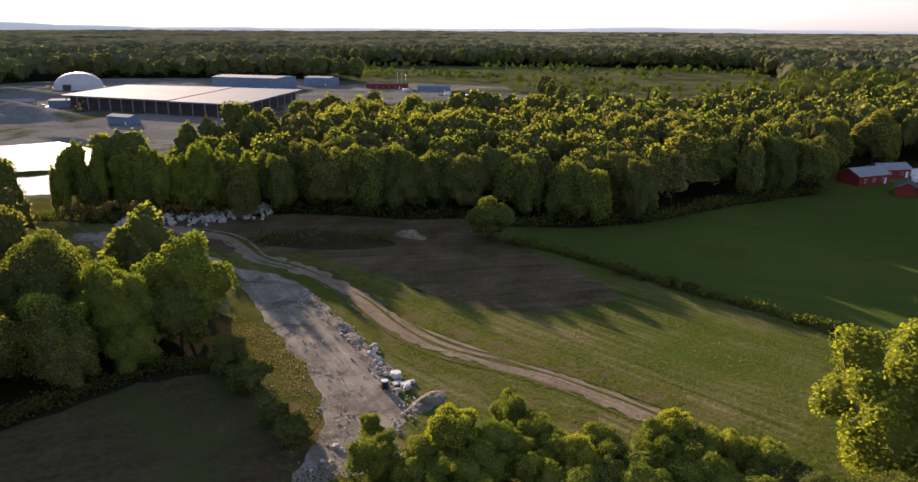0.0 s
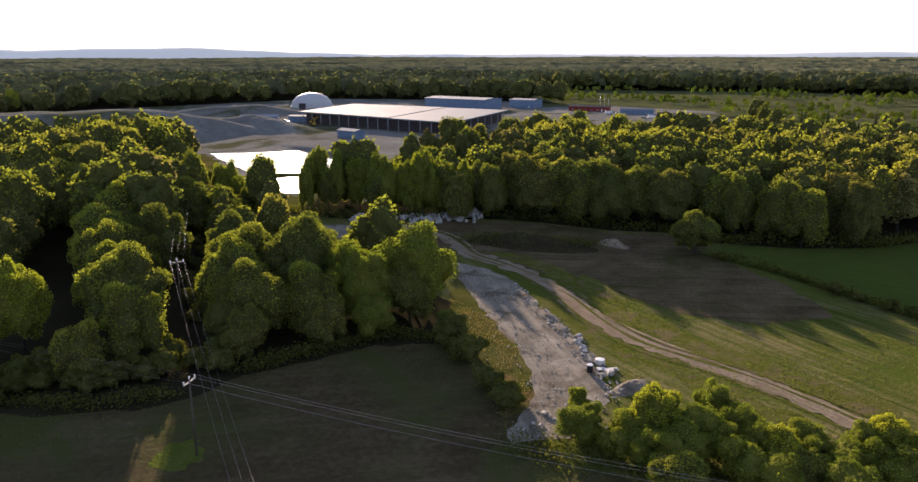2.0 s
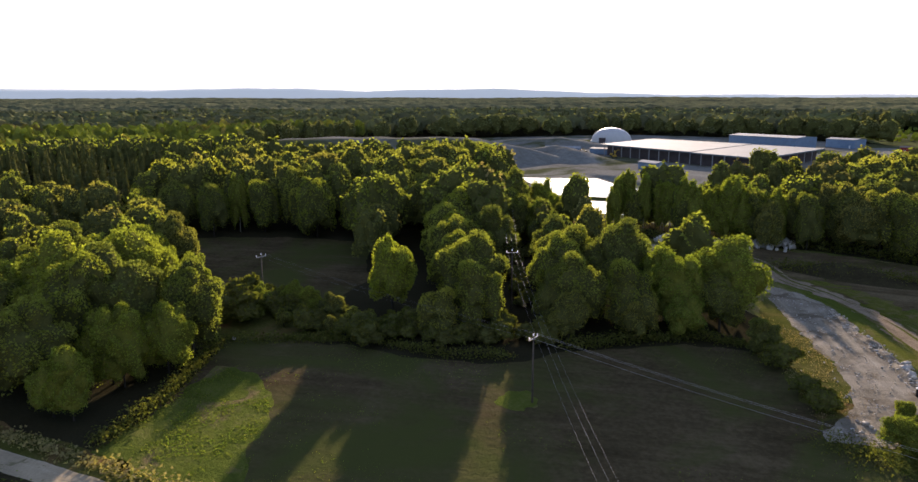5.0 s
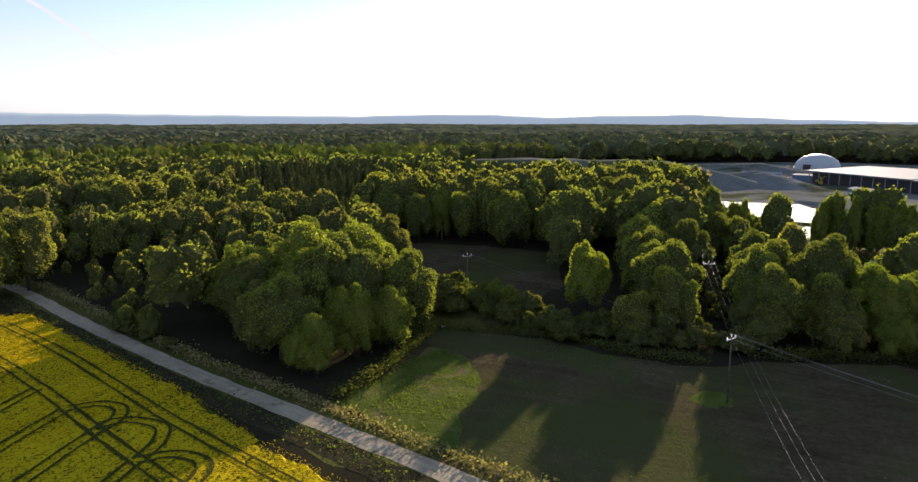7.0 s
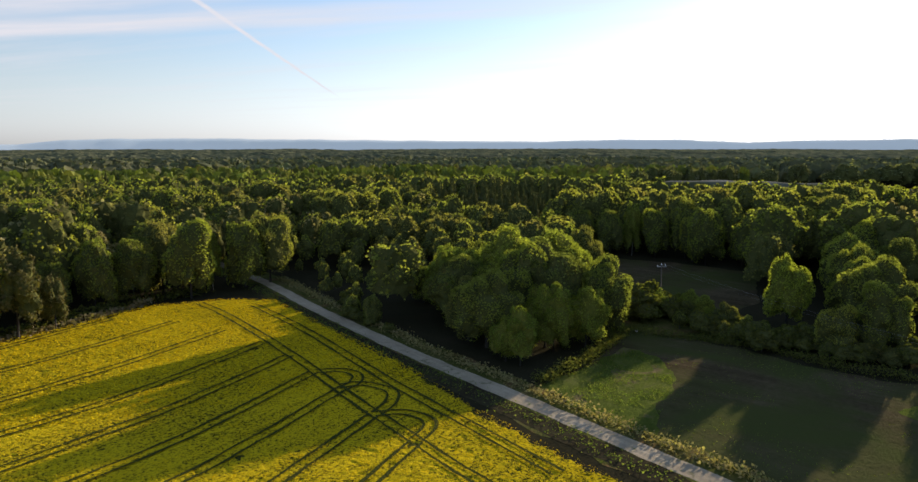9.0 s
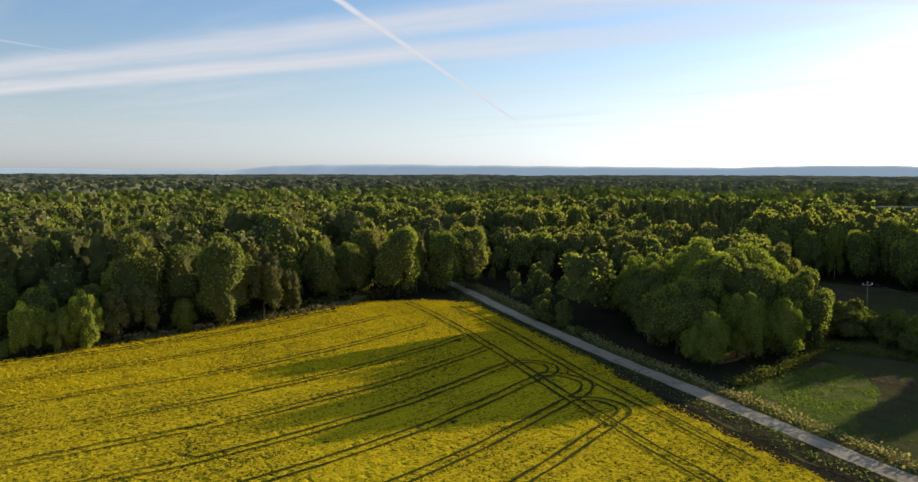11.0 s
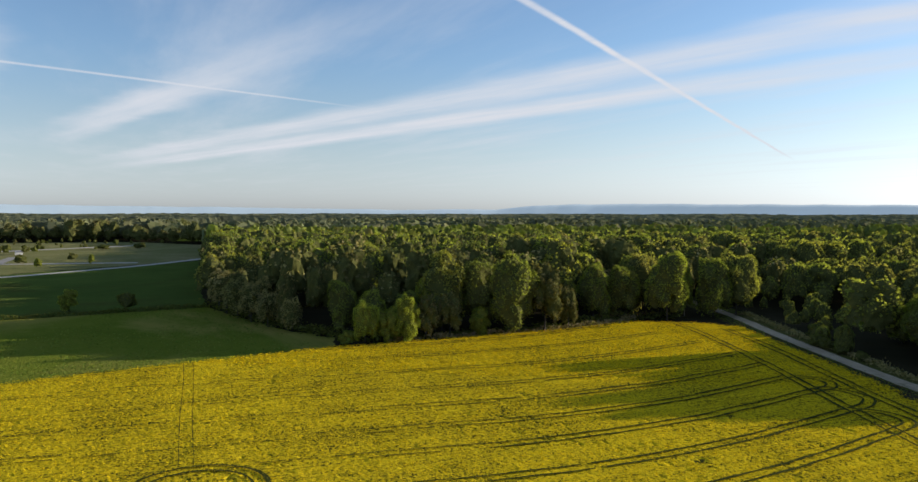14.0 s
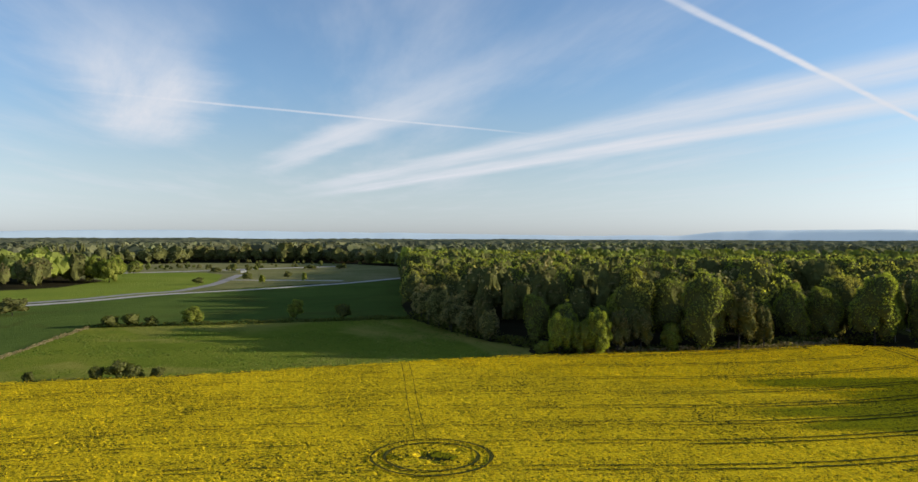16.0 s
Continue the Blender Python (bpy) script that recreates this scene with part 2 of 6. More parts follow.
DARK_SOIL = ground_mat("dark_soil", [(0.34, (0.030, 0.025, 0.014)), (0.5, (0.048, 0.040, 0.022)), (0.68, (0.075, 0.070, 0.030))], 0.2, 1.6, 0.2)
VERGE = ground_mat("rough_grass", [(0.3, (0.042, 0.052, 0.013)), (0.5, (0.090, 0.096, 0.024)), (0.7, (0.16, 0.13, 0.058))], 0.12, 1.8, 0.3,
                   patches=((0.17, 0.105, 0.048), 0.10, 0.54, 0.66))
LUSH = ground_mat("lush_weeds", [(0.3, (0.064, 0.094, 0.018)), (0.5, (0.112, 0.140, 0.027)), (0.7, (0.185, 0.180, 0.058))], 0.15, 1.6, 0.7,
                  patches=((0.19, 0.15, 0.075), 0.12, 0.56, 0.68))
WEEDS = ground_mat("green_weeds", [(0.3, (0.068, 0.084, 0.017)), (0.5, (0.104, 0.114, 0.024)), (0.7, (0.16, 0.142, 0.050))], 0.3, 1.6, 0.35, rows=(-45, 1.5, 0.45), patches=((0.15, 0.122, 0.060), 0.22, 0.50, 0.62))
WHEAT = ground_mat("young_wheat", [(0.3, (0.061, 0.093, 0.021)), (0.5, (0.087, 0.126, 0.027)), (0.7, (0.117, 0.159, 0.034))], 0.02, 1.5, 0.65, rows=(-20, 1.4, 0.34), patches=((0.082, 0.096, 0.024), 0.03, 0.52, 0.68))
MEADOW = ground_mat("meadow_grass", [(0.3, (0.092, 0.132, 0.015)), (0.5, (0.145, 0.182, 0.022)), (0.7, (0.235, 0.232, 0.037))], 0.03, 1.0, 0.90,
                    patches=((0.27, 0.245, 0.055), 0.018, 0.52, 0.66))
PASTURE = ground_mat("bright_pasture", [(0.3, (0.135, 0.188, 0.026)), (0.5, (0.180, 0.225, 0.033)), (0.7, (0.232, 0.255, 0.046))], 0.02, 0.8, 0.8)
HEATH = ground_mat("rough_heath", [(0.3, (0.106, 0.119, 0.040)), (0.5, (0.194, 0.190, 0.073)), (0.7, (0.312, 0.256, 0.138))], 0.02, 0.4, 0.9)
HILLSIDE = ground_mat("scrubby_grass", [(0.3, (0.072, 0.086, 0.036)), (0.5, (0.108, 0.118, 0.048)), (0.7, (0.155, 0.150, 0.068))], 0.015, 0.4, 0.6, patches=((0.060, 0.064, 0.030), 0.02, 0.5, 0.6))
GRAVEL = ground_mat("pale_gravel", [(0.3, (0.15, 0.132, 0.100)), (0.5, (0.27, 0.240, 0.185)), (0.7, (0.42, 0.375, 0.30))], 0.16, 2.4, 0.22, rows=(118, 1.5, 0.50), small=0.35,
                    patches=((0.150, 0.125, 0.090), 0.14, 0.52, 0.62))
ROADG = ground_mat("gravel_road", [(0.3, (0.27, 0.225, 0.155)), (0.5, (0.40, 0.325, 0.215)), (0.7, (0.52, 0.43, 0.30))], 0.2, 3.0, 0.08, rows=(13, 0.8, 0.45), patches=((0.20, 0.18, 0.10), 0.35, 0.58, 0.66))
DIRT = ground_mat("dirt_track", [(0.3, (0.15, 0.112, 0.070)), (0.5, (0.27, 0.21, 0.145)), (0.7, (0.38, 0.31, 0.22))], 0.2, 2.0, 0.18, rows=(-45, 0.7, 0.40), patches=((0.085, 0.09, 0.03), 0.2, 0.60, 0.68))
QUARRY = ground_mat("quarry_ground", [(0.3, (0.115, 0.112, 0.096)), (0.5, (0.200, 0.196, 0.170)), (0.7, (0.33, 0.322, 0.28))], 0.02, 0.4, 0.3,
                    patches=((0.085, 0.090, 0.042), 0.014, 0.50, 0.60))
ASPHALT = ground_mat("worn_asphalt", [(0.3, (0.24, 0.225, 0.205)), (0.7, (0.34, 0.32, 0.29))], 0.1, 3.0, 0.02)
PALE_ROAD = ground_mat("dusty_road", [(0.3, (0.36, 0.33, 0.28)), (0.7, (0.52, 0.48, 0.41))], 0.1, 2.0, 0.05)
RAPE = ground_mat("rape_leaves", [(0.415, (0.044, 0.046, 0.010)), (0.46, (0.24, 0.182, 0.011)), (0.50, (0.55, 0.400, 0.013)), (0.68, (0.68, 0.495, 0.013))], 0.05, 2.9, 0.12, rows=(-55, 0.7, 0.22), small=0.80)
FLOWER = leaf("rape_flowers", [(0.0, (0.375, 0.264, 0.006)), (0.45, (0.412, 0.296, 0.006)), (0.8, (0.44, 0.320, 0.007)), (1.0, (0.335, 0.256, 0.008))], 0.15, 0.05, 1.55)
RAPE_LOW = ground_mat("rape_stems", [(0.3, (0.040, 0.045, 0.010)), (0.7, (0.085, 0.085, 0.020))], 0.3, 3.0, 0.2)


def water_mat():
    m = Mat("pond_water", 0.06, 0, 0.5)
    m.colour((0.03, 0.035, 0.035))
    m.bump(m.noise(0.9, 3), 0.03, 0.35)
    return m.m


WATER = water_mat()
ROCK = plain("pale_rock", (0.44, 0.41, 0.36), 0.9, 0, 0.35, 1.3)
CONCRETE = plain("pale_concrete", (0.62, 0.61, 0.58), 0.85, 0, 0.12, 2.0)
WHITE = plain("white_paint", (0.78, 0.78, 0.77), 0.45, 0, 0.06, 1.0)
BLACK = plain("black_plastic", (0.02, 0.02, 0.021), 0.5, 0, 0.2, 2.0)
STEEL = plain("galvanised_steel", (0.30, 0.30, 0.30), 0.6, 0.4, 0.08, 2.0)
POLE = plain("weathered_pole", (0.085, 0.07, 0.055), 0.9, 0, 0.3, 2.0)
PORCELAIN = plain("porcelain", (0.75, 0.74, 0.72), 0.3, 0, 0.04, 3.0)
RED_WOOD = plain("red_barn_paint", (0.26, 0.035, 0.028), 0.85, 0, 0.2, 0.8)
ROOF_LIGHT = plain("light_sheet_roof", (0.30, 0.32, 0.33), 0.85, 0.0, 0.1, 0.4)
BLUE_SHEET = plain("blue_sheet_wall", (0.15, 0.235, 0.34), 0.55, 0.1, 0.12, 0.3)
DARK_WALL = plain("dark_brown_wall", (0.07, 0.055, 0.055), 0.8, 0, 0.2, 0.3)
ROOF_GREY = plain("grey_membrane_roof", (0.155, 0.190, 0.205), 0.85, 0.0, 0.08, 0.05)
DOME = plain("white_dome_sheet", (0.50, 0.50, 0.49), 0.5, 0, 0.06, 0.2)
GLASS = plain("dark_glass", (0.02, 0.024, 0.03), 0.08, 0, 0.1, 1.0)
SOFT_SHEEN = (ROOF_GREY, ROOF_LIGHT)
for m in SOFT_SHEEN:
    m.node_tree.nodes["Principled BSDF"].inputs["Specular IOR Level"].default_value = 0.10
RUBBER = plain("black_rubber", (0.018, 0.018, 0.018), 0.8, 0, 0.1, 4.0)


# ---- mesh helpers ----
def mesh_from(name, verts, faces, mats, tint=None, which=None, smooth=False):
    """A mesh from numpy arrays; faces has one row a face."""
    me = bpy.data.meshes.new(name)
    verts, faces = np.asarray(verts, np.float32), np.asarray(faces, np.int32)
    k = faces.shape[1]
    me.vertices.add(len(verts))
    me.vertices.foreach_set("co", verts.ravel())
    me.loops.add(faces.size)
    me.loops.foreach_set("vertex_index", faces.ravel())
    me.polygons.add(len(faces))
    me.polygons.foreach_set("loop_start", np.arange(0, faces.size, k, dtype=np.int32))
    if which is not None:
        me.polygons.foreach_set("material_index", np.asarray(which, np.int32))
    me.polygons.foreach_set("use_smooth", np.full(len(faces), smooth))
    me.update(calc_edges=True)
    for m in mats:
        me.materials.append(m)
    if tint is not None:
        me.attributes.new("tint", "FLOAT", "POINT").data.foreach_set("value", np.asarray(tint, np.float32))
    return me


def part(name, bm, material, parent, label=""):
    me = bpy.data.meshes.new(name)
    bm.to_mesh(me)
    bm.free()
    me.materials.append(material)
    ob = new(name, me)
    ob.parent = parent
    if label:
        ob["label"] = label
    return ob


def hold(name, x, y, z=0.0, turn=0.0):
    """An empty at the base of a thing."""
    ob = new(name)
    ob.matrix_world = pose(x, y, z, 0, 0, turn)
    return ob


def box(bm, x0, y0, z0, x1, y1, z1, bevel=0.0):
    r = bmesh.ops.create_cube(bm, size=1.0, matrix=Matrix.LocRotScale(((x0 + x1) / 2, (y0 + y1) / 2, (z0 + z1) / 2), None, (abs(x1 - x0), abs(y1 - y0), abs(z1 - z0))))
    if bevel:
        edges = list({e for v in r["verts"] for e in v.link_edges})
        bmesh.ops.bevel(bm, geom=edges, offset=bevel, segments=2, affect="EDGES", profile=0.5)
    return bm


def tube(bm, pts, radii, sides=7, cap=True):
    rings = []
    for i, (p, r) in enumerate(zip(pts, radii)):
        a, b = Vector(pts[max(i - 1, 0)]), Vector(pts[min(i + 1, len(pts) - 1)])
        q = (b - a).normalized().to_track_quat("Z", "Y")
        rings.append([bm.verts.new(Vector(p) + q @ Vector((r * math.cos(2 * math.pi * k / sides), r * math.sin(2 * math.pi * k / sides), 0))) for k in range(sides)])
    for u, v in zip(rings, rings[1:]):
        for k in range(sides):
            bm.faces.new((u[k], u[(k + 1) % sides], v[(k + 1) % sides], v[k])).smooth = True
    if cap:
        bm.faces.new(rings[0][::-1]), bm.faces.new(rings[-1])
    return bm


def inside(px, py, poly):
    """Which of the points lie in the polygon."""
    hit = np.zeros(np.shape(px), bool)
    for (x0, y0), (x1, y1) in zip(poly, poly[1:] + poly[:1]):
        cross = (y0 > py) != (y1 > py)
        with np.errstate(divide="ignore", invalid="ignore"):
            hit ^= cross & (px < (x1 - x0) * (py - y0) / (y1 - y0 + 1e-12) + x0)
    return hit


def value_noise(x, y, seed=0):
    """Smooth noise of period one cell, 0 to 1."""
    xi, yi = np.floor(x).astype(np.int64), np.floor(y).astype(np.int64)
    fx, fy = x - xi, y - yi
    fx, fy = fx * fx * (3 - 2 * fx), fy * fy * (3 - 2 * fy)

    def h(a, b):
        n = (a * 374761393 + b * 668265263 + seed * 1274126177) & 0xFFFFFFFF
        n = ((n ^ (n >> 13)) * 1103515245 + 12345) & 0xFFFFFFFF
        n = ((n ^ (n >> 16)) * 2654435761) & 0xFFFFFFFF
        return (n & 0xFFFF) / 65535.0

    return (h(xi, yi) * (1 - fx) + h(xi + 1, yi) * fx) * (1 - fy) + (h(xi, yi + 1) * (1 - fx) + h(xi + 1, yi + 1) * fx) * fy


def ragged(poly, step=2.5, amount=0.5, seed=1):
    """The outline with a wandering edge."""
    out = []
    for (x0, y0), (x1, y1) in zip(poly, poly[1:] + poly[:1]):
        ln = math.hypot(x1 - x0, y1 - y0)
        n = max(1, int(ln / step))
        nx, ny = -(y1 - y0) / ln, (x1 - x0) / ln
        for i in range(n):
            f = i / n
            x, y = x0 + (x1 - x0) * f, y0 + (y1 - y0) * f
            d = amount * 2 * noise.noise(Vector((x * 0.22, y * 0.22, seed * 7.3))) + amount * noise.noise(Vector((x * 0.9, y * 0.9, seed * 3.1)))
            out.append((x + nx * d, y + ny * d))
    return out


def patch(name, poly, z, material, label, category, amount=0.5, step=2.5, kind="structure"):
    """A piece of ground cover, laid on what is under it."""
    bm = bmesh.new()
    far = math.hypot(sum(p[0] for p in poly), sum(p[1] for p in poly)) / len(poly)
    lift = z * 0.25 * (1 + far / 150)       # layers lie further apart where they are far off
    bm.faces.new([bm.verts.new((x, y, lift)) for x, y in ragged(poly, step, amount, z * 50)])
    bmesh.ops.triangulate(bm, faces=bm.faces[:])
    bmesh.ops.recalc_face_normals(bm, faces=bm.faces[:])
    if bm.faces and sum(f.normal.z for f in bm.faces) < 0:
        bmesh.ops.reverse_faces(bm, faces=bm.faces[:])
    me = bpy.data.meshes.new(name)
    bm.to_mesh(me)
    bm.free()
    me.materials.append(material)
    return tagged(new(name, me), label, category, kind=kind)


def smooth_line(pts, step=2.0):
    """Points along a soft curve through pts."""
    out = []
    P = [np.array(p, float) for p in pts]
    P = [2 * P[0] - P[1]] + P + [2 * P[-1] - P[-2]]
    for a, b, c, d in zip(P, P[1:], P[2:], P[3:]):
        n = max(1, int(np.linalg.norm(c - b) / step))
        for i in range(n):
            t = i / n
            out.append(0.5 * (2 * b + (c - a) * t + (2 * a - 5 * b + 4 * c - d) * t * t + (3 * b - a - 3 * c + d) * t ** 3))
    out.append(P[-2])
    return np.array(out)


def ribbon(pts, width):
    """The outline of a strip of that width along a line."""
    c = smooth_line(pts, 3.0)
    d = np.gradient(c, axis=0)
    n = np.stack([-d[:, 1], d[:, 0]], 1) / np.linalg.norm(d, axis=1)[:, None] * width / 2
    return [tuple(p) for p in c + n] + [tuple(p) for p in (c - n)[::-1]]


# ---- the ground ----
def build_ground():
    """One sheet out to the horizon, finer towards the middle."""
    rr = np.concatenate([[0.0], np.geomspace(30, 5200, 40)])
    aa = np.linspace(0, 2 * np.pi, 97)[:-1]
    v = [(0, 0, 0)] + [(r * math.cos(a), r * math.sin(a), 0.0) for r in rr[1:] for a in aa]
    n = len(aa)
    f = []
    for i in range(len(rr) - 2):
        for k in range(n):
            a, b = 1 + i * n + k, 1 + i * n + (k + 1) % n
            f.append((a, a + n, b + n, b))
    me = bpy.data.meshes.new("ground")
    me.from_pydata(v, [], f + [(0, 1 + k, 1 + (k + 1) % n) for k in range(n)])
    me.materials.append(FLOOR)
    tagged(new("ground", me), "dark forest floor and rough soil reaching the horizon", "ground", kind="structure")


build_ground()

F_FRONT = [(-117, 187), (-98, 183), (-84, 184), (-46, 195), (-13, 189), (3, 190), (15, 181), (33, 181), (50, 186), (81, 206), (114, 222), (126, 250), (165, 268)]
P_FIELD = F_FRONT + [(420, 262), (420, 40), (60, 40), (30, 62), (-10, 66), (-19, 74), (-19, 81), (-31, 90), (-33, 100), (-38, 118), (-58, 132), (-75, 150), (-105, 165)]
P_DARK = [(-121, 38.6), (-113, 48), (-95, 57.6), (-77.7, 61.3), (-66, 68), (-61, 78.5), (-46.7, 95.4), (-33, 100), (-19, 81), (-10, 66), (30, 62), (60, 40), (-52, 16), (-76, 10.5), (-91, 9), (-95, 20), (-110, 42)]
P_ROADSIDE = [(-208, -17), (-165, -8), (-120, 0), (-96, 6), (-76, 11), (-52, 16), (60, 40), (420, 40), (420, -300), (20, -300), (-44, -206), (-65, -180), (-92.5, -154), (-123, -121), (-131, -108), (-141, -94), (-160, -67), (-182, -50), (-190, -25)]
P_SOUTH = [(-38, -200), (-60, -172), (-88, -148), (-118, -115), (-128, -110), (-138.5, -125), (-153, -149), (-187.6, -188), (-230, -215), (-415, -312), (-610, -430), (-660, -540), (-600, -690), (-430, -740), (-330, -580), (-300, -488), (-240, -452), (-205, -460), (-150, -384), (-60, -420), (20, -300)]
P_BACK = [(-216, 83), (-208, 95), (-183, 116), (-158, 126), (-125, 94), (-118, 78), (-131, 70), (-158, 66), (-180, 70)]
P_CUT = [(-70, 66), (-62, 75), (-80, 102), (-122, 166), (-131, 160), (-92, 97)]
P_YARD = [(-56, 134), (-70, 120), (-77, 120), (-96, 151), (-117, 184), (-98, 185), (-72, 150)]
P_POND = [(-145, 206), (-112, 212), (-90, 207), (-86, 238), (-82, 262), (-88, 285), (-60, 322), (-30, 345), (30, 350), (60, 380), (60, 520), (40, 640), (-60, 690), (-200, 740), (-350, 720), (-490, 520), (-480, 330), (-400, 240), (-330, 235), (-250, 295), (-215, 298), (-168, 245)]
P_GAP = [(-112, 168), (-112, 216), (-145, 210), (-168, 245), (-212, 299), (-226, 300), (-197, 254), (-156, 204), (-130, 168)]
P_SCRUB = [(-112, 46), (-122, 46.5), (-150, 61), (-162, 68), (-131, 76), (-118, 80), (-110, 68), (-96, 59)]
P_HILL = [(-60, 690), (40, 640), (62, 520), (62, 392), (115, 385), (185, 435), (250, 560), (330, 760), (360, 880), (140, 985), (-150, 975), (-180, 880), (-110, 720)]
P_FAR = [(-700, -470), (-1000, -540), (-1600, -800), (-1500, -900), (-900, -640), (-690, -520)]
OPEN_LAND = [P_FIELD, P_DARK, P_ROADSIDE, P_SOUTH, P_BACK, P_CUT, P_YARD, P_POND, P_GAP, P_SCRUB, P_HILL, P_FAR]


def on_open(x, y):
    r = np.zeros(np.shape(x), bool)
    for p in OPEN_LAND:
        r |= inside(x, y, p)
    return r


patch("stubble_field", P_FIELD, 0.03, STUBBLE, "weedy stubble field with tan rows and green tufts", "field", 0.8)
WHEAT_EDGE = [(13, 168), (24, 160.5), (35, 148), (47.6, 133.5), (56, 126), (63, 118), (69.3, 112.6), (84, 98), (110, 74)]
patch("wheat_field", [(15, 180), (33, 181), (50, 186), (81, 206), (114, 222), (126, 232), (180, 236), (420, 240), (420, 60), (150, 60)] + WHEAT_EDGE[::-1], 0.07, WHEAT, "dense green young wheat field beside a low hedge", "field", 0.4)
patch("fallow_field", P_DARK, 0.05, FALLOW, "dark bare fallow field with thin weeds", "field", 0.8)
patch("pole_patch", [(-61, 58.5), (-57, 59.5), (-54, 56.5), (-55, 53.5), (-59, 54)], 0.09, LUSH, "bright grass island left round a power pole", "grass", 1.1, 0.6)
patch("field_corner", [(-91, 10.5), (-76, 11.5), (-66, 14), (-74, 22), (-84, 33), (-97, 40), (-103, 38), (-97, 24)], 0.085, LUSH, "grassy tan corner of the fallow field", "grass", 1.0, 1.6)
patch("clearing", P_BACK, 0.03, FALLOW, "dull grassy clearing between woods", "field", 0.8)
patch("scrub_ground", P_SCRUB, 0.028, VERGE, "rough ground under scrub", "grass", 0.6)
patch("gap_ground", P_GAP, 0.022, VERGE, "rough grass by the pond", "grass", 0.6)
patch("yard_ground", P_YARD, 0.026, FALLOW, "dark trampled ground behind the grove", "ground", 0.6)
patch("cut_strip", P_CUT, 0.025, FLOOR, "cleared strip under a power line", "grass", 0.6)

GRAVEL_L = [(-64, 158), (-52, 150), (-45.8, 143), (-36.7, 123.6), (-27.9, 108.4), (-22, 98.1), (-18.2, 89.4), (-17.5, 80.5), (-19.5, 73), (-18, 70)]
GRAVEL_R = [(-11, 73), (-10, 78), (-6.3, 84.8), (-7.4, 89.5), (-10.7, 98.2), (-14.5, 108.5), (-19.4, 115.7), (-23.9, 123.7), (-30.7, 136.1), (-38.3, 143.6), (-46.5, 147), (-56, 156), (-62, 164)]
patch("verge_west", [(-33, 101), (-41, 122), (-45, 136), (-40, 132), (-30, 113), (-22, 99), (-17.5, 88), (-17, 80), (-20, 76), (-26, 86)], 0.06, VERGE, "rusty dry verge grass beside gravel", "grass", 0.7, 1.5)
patch("gravel_track", GRAVEL_L + GRAVEL_R, 0.11, GRAVEL, "wide pale grey crushed gravel track", "track", 0.55, 1.2)
patch("gravel_yard", [(-96, 174), (-84, 176), (-66, 168), (-60, 160), (-68, 154), (-80, 160), (-92, 168)], 0.08, GRAVEL, "pale gravel yard behind the trees", "yard", 0.8, 1.6)
patch("bare_ground", [(-84, 182), (-60, 187), (-46, 193), (-13, 187), (3, 188), (12, 178), (10, 166), (2, 154), (-10, 146), (-22, 142), (-34, 150), (-48, 158), (-62, 166)], 0.075, BARE, "bare dark brown soil round a turning loop", "ground", 1.6, 1.5)
# bare soil tone cut to the wood's shadow, its shade partly in the brown
patch("shade_brown_stubble", [(-20, 150), (-10, 136), (3, 125), (17, 122), (32, 130), (25, 149), (13, 167), (8, 172), (-4, 160)], 0.125, BARE, "bare brown part of the stubble field, painted where the wood's shadow falls", "field", 0.6, 3.0)
DIRT_LINE = [(-80, 180), (-67, 176), (-56.7, 170), (-45.1, 155.1), (-32.9, 146.5), (-20.9, 132.9), (-12.6, 119.5), (-4, 109.6), (6.2, 101.6), (16.7, 94.2), (26.3, 85.8), (35.5, 74), (48, 60)]
patch("dirt_track", ribbon(DIRT_LINE, 4.4), 0.15, DIRT, "worn brown dirt track with wheel ruts", "track", 1.0, 1.0)


def rut(name, line, off, width, z, material, label, seed):
    """A wheel rut that wanders along a track."""
    c = smooth_line(line, 1.0)
    d = np.gradient(c, axis=0)
    n = np.stack([-d[:, 1], d[:, 0]], 1) / np.linalg.norm(d, axis=1)[:, None]
    s = np.arange(len(c))
    c = c + n * (off + 2.6 * (value_noise(s / 18.0, s * 0.0, seed) - 0.5))[:, None]
    half = width * (0.3 + 0.45 * value_noise(s / 4.0, s * 0.0, seed + 40))[:, None]
    a, b = c + n * half, c - n * half
    v = np.stack([np.column_stack([a, np.full(len(c), z)]), np.column_stack([b, np.full(len(c), z)])], 1).reshape(-1, 3)
    k = 2 * np.arange(len(c) - 1)
    tagged(new(name, mesh_from(name, v, np.stack([k, k + 1, k + 3, k + 2], 1), [material])), label, "track", kind="structure")


for k, (off, width) in enumerate([(-2.2, 0.7), (-0.9, 0.9), (0.7, 0.8), (1.8, 0.6), (3.0, 0.5)]):
    rut("wheel_rut", DIRT_LINE[1:], off, width, 0.085 + 0.012 * k, (WEEDS, DIRT, WEEDS, DIRT, WEEDS)[k], "pale tan wheel rut in the dirt track", 60 + k)
LOOP = [(-58, 176), (-43.3, 182), (-28.4, 185), (-14.2, 182), (-6, 174), (-6, 166), (-12, 160), (-24.4, 157), (-38, 152)]
for k, (off, width) in enumerate([(-0.9, 0.7), (0.9, 0.7)]):
    rut("wheel_rut", LOOP, off, width, 0.085 + 0.012 * k, BARE, "dusty wheel rut of the turning loop", 70 + k)
